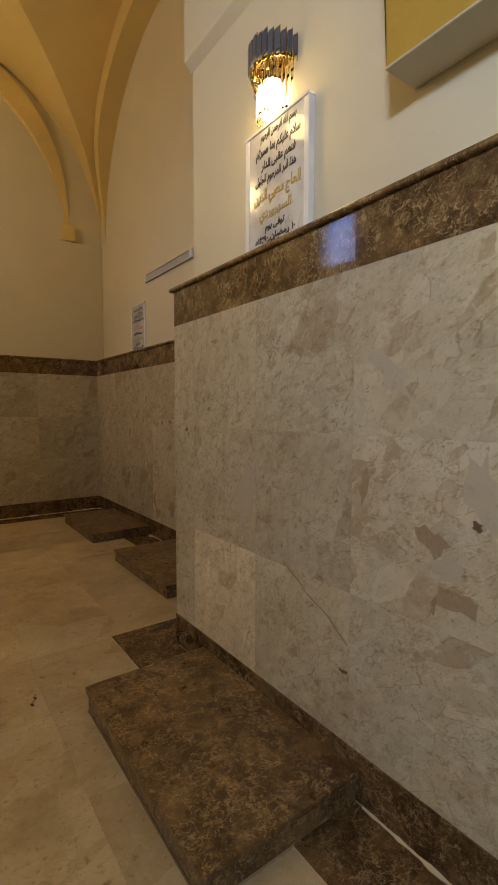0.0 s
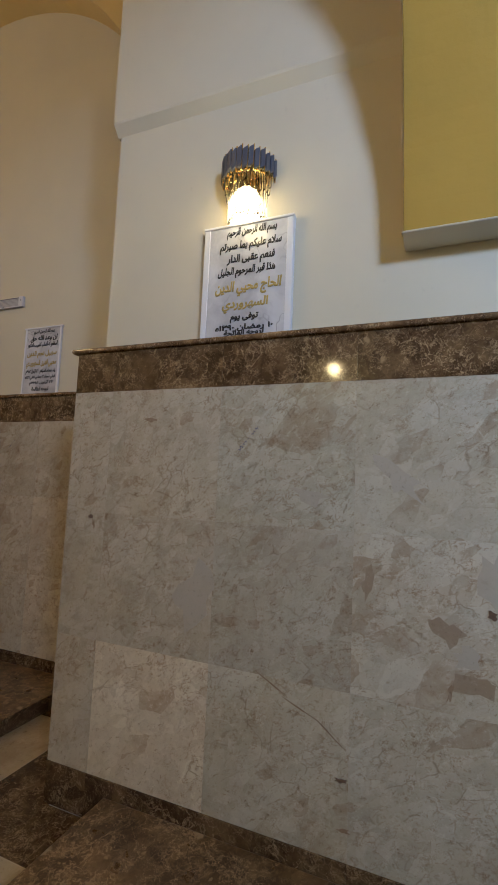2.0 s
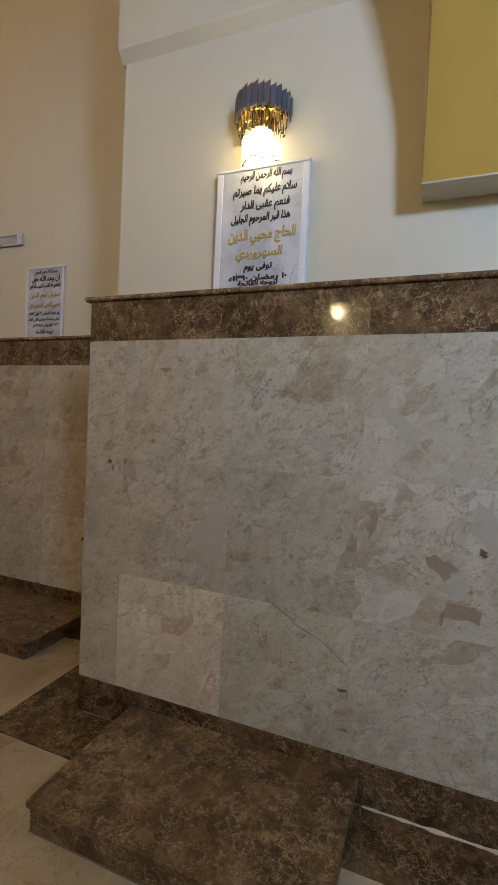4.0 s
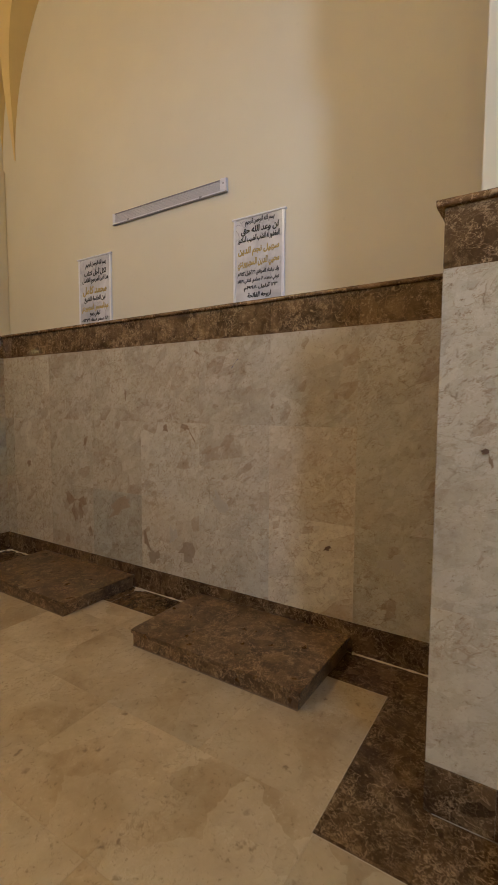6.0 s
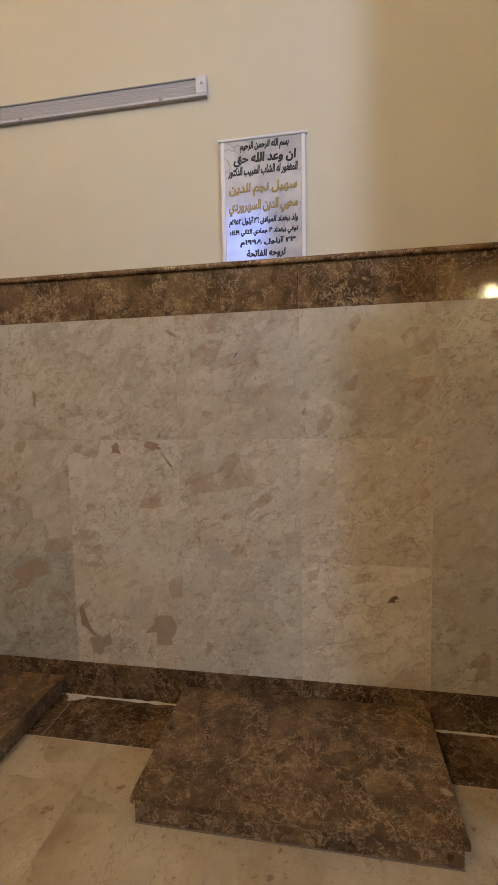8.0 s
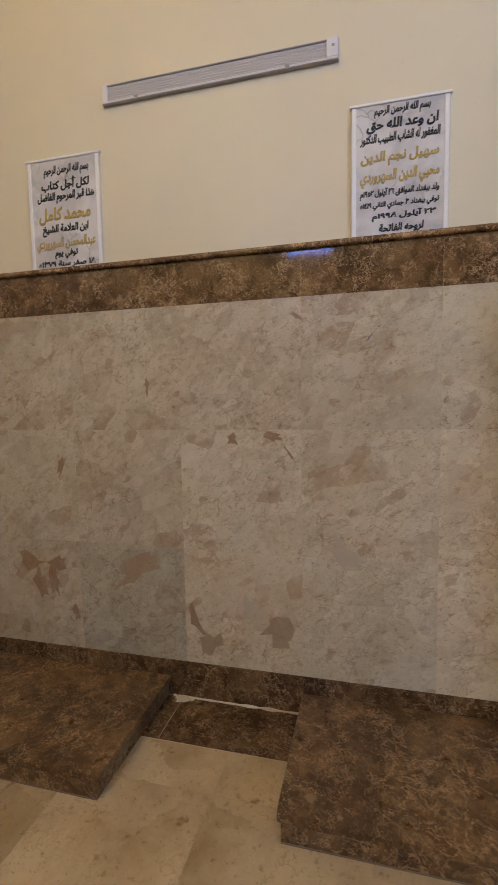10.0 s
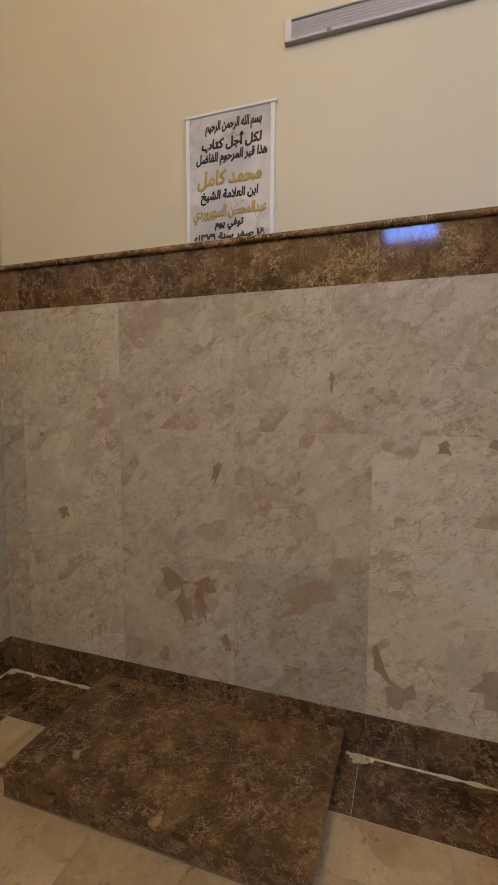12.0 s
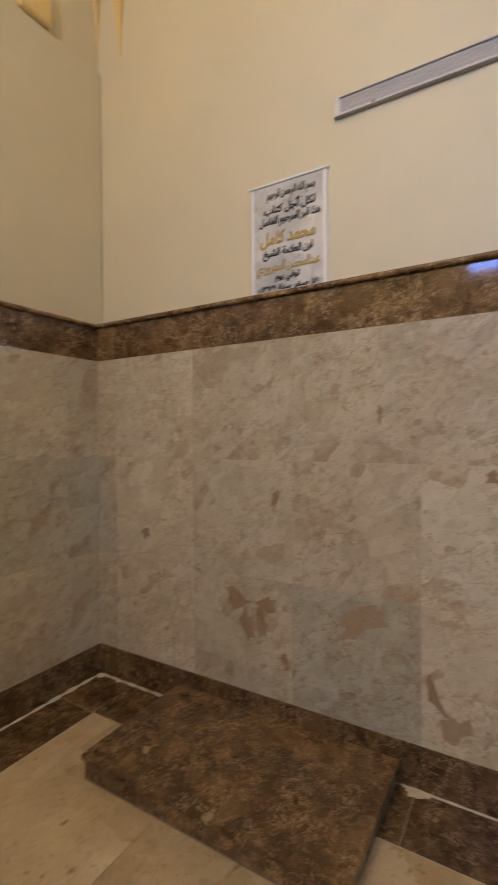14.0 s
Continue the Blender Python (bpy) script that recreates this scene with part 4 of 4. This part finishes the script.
# lighter and darker slabs, and the fragments that stand out in them
for place, tone in (((XP, 2.537, BASE), 1.34), ((XP, 1.937, BASE), 1.06), ((XP, 1.337, BASE), 1.14), ((XP, 2.537, ROW1), 0.95), ((XP, 1.937, ROW1), 0.84), ((XP, 1.337, ROW1), 0.97),
                    ((XE, 4.0, BASE), 1.24), ((XE, 4.0, ROW1), 1.13), ((XE, 5.8, BASE), 0.96), ((XE, 5.2, BASE), 1.02), ((XE, 5.8, ROW1), 0.98)):
    for ob in bpy.data.objects:
        if ob.name.startswith("wall_tile") and (ob.matrix_basis.translation - Vector(place)).length < 0.01:
            ob.color = (tone, tone, tone, 1)
EAST, PIER = Matrix.Translation((XE - 0.0150, 0, 0)), Matrix.Translation((XP - 0.0150, 0, 0))
for base_, parent, pieces in (
        (PIER, pier, ((2.618, 1.362, 0.035, 0.022, 20, CHIP), (2.60, 1.33, 0.018, 0.045, 12, TAN), (2.31, 1.84, 0.075, 0.022, -5, TAN), (0.858, 1.139, 0.035, 0.04, 0, CHIP), (1.00, 1.06, 0.16, 0.08, -35, FAWN),
                      (0.90, 0.90, 0.17, 0.09, 5, FAWN), (1.28, 1.20, 0.05, 0.16, -8, FAWN), (0.85, 1.24, 0.13, 0.30, 10, PALE), (0.94, 0.98, 0.12, 0.08, 20, PALE), (2.02, 1.06, 0.19, 0.30, -18, PALE),
                      (1.17, 1.60, 0.24, 0.10, -38, PALE), (1.52, 1.52, 0.16, 0.07, -12, PALE), (1.66, 0.765, 0.15, 0.006, -28, TAN), (1.54, 0.695, 0.15, 0.007, -22, TAN), (1.41, 0.625, 0.15, 0.006, -38, TAN),
                      (1.365, 0.47, 0.05, 0.02, 5, CHIP), (1.35, 0.30, 0.05, 0.018, 0, TAN), (0.99, 0.86, 0.02, 0.10, -12, TAN))),
        (EAST, wall_east, ((4.732, 1.355, 0.10, 0.055, -20, TAN), (4.665, 1.285, 0.13, 0.012, -56, TAN), (3.576, 0.625, 0.065, 0.03, 32, CHIP), (5.887, 1.200, 0.045, 0.15, -14, TAN), (5.370, 1.605, 0.026, 0.10, 0, TAN),
                           (6.11, 0.660, 0.19, 0.12, -25, TAN), (6.062, 0.550, 0.08, 0.20, 15, TAN), (5.95, 0.660, 0.16, 0.10, 20, TAN), (5.968, 0.55, 0.07, 0.20, 10, TAN), (5.45, 0.665, 0.36, 0.12, 33, FAWN),
                           (4.715, 0.42, 0.19, 0.19, 12, FAWN), (5.150, 0.43, 0.06, 0.22, 22, TAN), (5.06, 0.305, 0.13, 0.12, 30, FAWN),
                           (4.932, 1.336, 0.055, 0.07, 20, TAN), (3.15, 0.60, 0.20, 0.12, 10, PALE), (6.754, 0.937, 0.08, 0.06, -10, TAN), (6.881, 1.342, 0.05, 0.02, 0, TAN), (5.837, 0.384, 0.04, 0.09, 8, TAN),
                           (6.166, 0.281, 0.07, 0.10, 18, FAWN), (4.62, 1.90, 0.10, 0.018, -35, TAN), (4.86, 0.50, 0.10, 0.17, 0, PALE), (4.40, 0.80, 0.10, 0.22, 35, PALE)))):
    for k, (y, z, w, h, turn, mat) in enumerate(pieces):
        inclusion(parent, base_ @ Matrix.Translation((-0.0001 * k if mat is not CHIP else -0.004, y, z)) @ pose(0, 0, 0, 0, 0, -90), w, h, turn, mat, int(y * 1000))

FLAT = pose(0, 0, 0, -90)
IN = 0.318


def floor_piece(name, x0, x1, y0, y1, material, lift=0.0):
    g = 0.0004
    lay(name, floor, Matrix.Translation((x0 + g, y0 + g, -0.014 + lift)) @ FLAT, x1 - x0 - 2 * g, y1 - y0 - 2 * g, material)


XB, XQ, YB, YQ = 2.328 - IN, 1.403 - IN, 3.085, 7.153 - 0.30
# brown border round the walls
for a, b in zip(cuts(YB, YQ, 5.22), cuts(YB, YQ, 5.22)[1:]):
    floor_piece("border_tile", XB, 2.322, a, b, BORDER)
floor_piece("border_tile", XB, 2.322, YQ, 7.147, BORDER)
for a, b in zip(cuts(-2.4, XB, 1.41), cuts(-2.4, XB, 1.41)[1:]):
    floor_piece("border_tile", a, b, YQ, 7.147, BORDER)
for a, b in zip(cuts(XQ, 2.322, 1.70), cuts(XQ, 2.322, 1.70)[1:]):
    floor_piece("border_tile", a, b, 2.745, YB, BORDER)
for a, b in zip(cuts(-2.5, 2.745, 2.18), cuts(-2.5, 2.745, 2.18)[1:]):
    floor_piece("border_tile", XQ, 1.397, a, b, BORDER)
# beige field
for xs, ys in ((cuts(-2.34, XQ, 0.58), cuts(-3.2, YB, 2.48)), (cuts(-2.34, XB, 1.78), cuts(YB, YQ, 4.88))):
    for a, b in zip(xs, xs[1:]):
        for c, d in zip(ys, ys[1:]):
            floor_piece("floor_tile", a, b, c, d, FLOOR)


# pale joints along the border
def joint(x0, x1, y0, y1):
    ob = part("border_joint", box(x0, x1, y0, y1, -0.004, 0.0005), MORTAR, floor)
    return ob


joint(XB - 0.0022, XB + 0.0008, YB, YQ)
joint(XQ, XB, YB - 0.0008, YB + 0.0022)
joint(-2.3, XB, YQ - 0.0022, YQ + 0.0008)
joint(XQ - 0.0022, XQ + 0.0005, -2.4, YB)
joint(XB, 2.32, 5.219, 5.2205)
joint(XB - 0.001, XB + 0.001, YQ, 7.146)


# mortar at the foot of the walls
def mortar_bead(length, seed, wide=0.014, high=0.010):
    """A rough bead of mortar along +y, in the corner of floor and wall at x = 0, reaching to -x."""
    n = max(4, int(length / 0.02))
    bm = bmesh.new()
    prev = None
    for k in range(n + 1):
        y = length * k / n
        f = 0.45 + 1.5 * abs(noise.noise(Vector((y * 9 + seed * 3.1, seed, 0)))) + 0.5 * abs(noise.noise(Vector((y * 40, seed, 7)))) + (0.9 if noise.noise(Vector((y * 3.1, seed * 5.3, 2))) > 0.36 else 0)
        ring = [bm.verts.new(q) for q in ((0, y, 0), (-wide * f, y, 0), (-wide * 0.7 * f, y, high * 0.55 * f), (-0.002, y, high * f))]
        if prev:
            for i in range(4):
                bm.faces.new((prev[i], prev[(i + 1) % 4], ring[(i + 1) % 4], ring[i]))
        else:
            bm.faces.new(ring)
        prev = ring
    bm.faces.new(prev[::-1])
    return bm


for k, (x, y, r) in enumerate(((2.302, 5.205, 0.022), (2.311, 5.175, 0.015), (2.290, 5.232, 0.016), (2.308, 5.245, 0.014), (2.300, 7.120, 0.020), (2.312, 6.98, 0.013))):
    bm = bmesh.new()
    bmesh.ops.create_icosphere(bm, subdivisions=3, radius=r)
    for v in bm.verts:
        v.co *= 1.0 + 0.75 * noise.noise(v.co * 70 + Vector((k * 3.7, 0, 0)))
        v.co.z = max(v.co.z * 0.5, -0.001)
    ob = part("mortar_lump", bm, MORTAR, wall_east)
    ob.location = (x, y, 0.001)

for k, (x, y, turn, ln) in enumerate(((2.3235, 2.79, 0, 0.60), (2.3235, 4.615, 0, 0.66), (2.3235, 6.52, 0, 0.61), (1.3985, -0.5, 0, 1.75), (2.32, 7.1485, 90, 4.4))):
    ob = part("trim_mortar", mortar_bead(ln, k + 1), MORTAR, wall_east if k < 3 else pier if k < 4 else wall_north)
    ob.location = (x, y, 0.0)
    ob.rotation_euler = (0, 0, radians(turn))
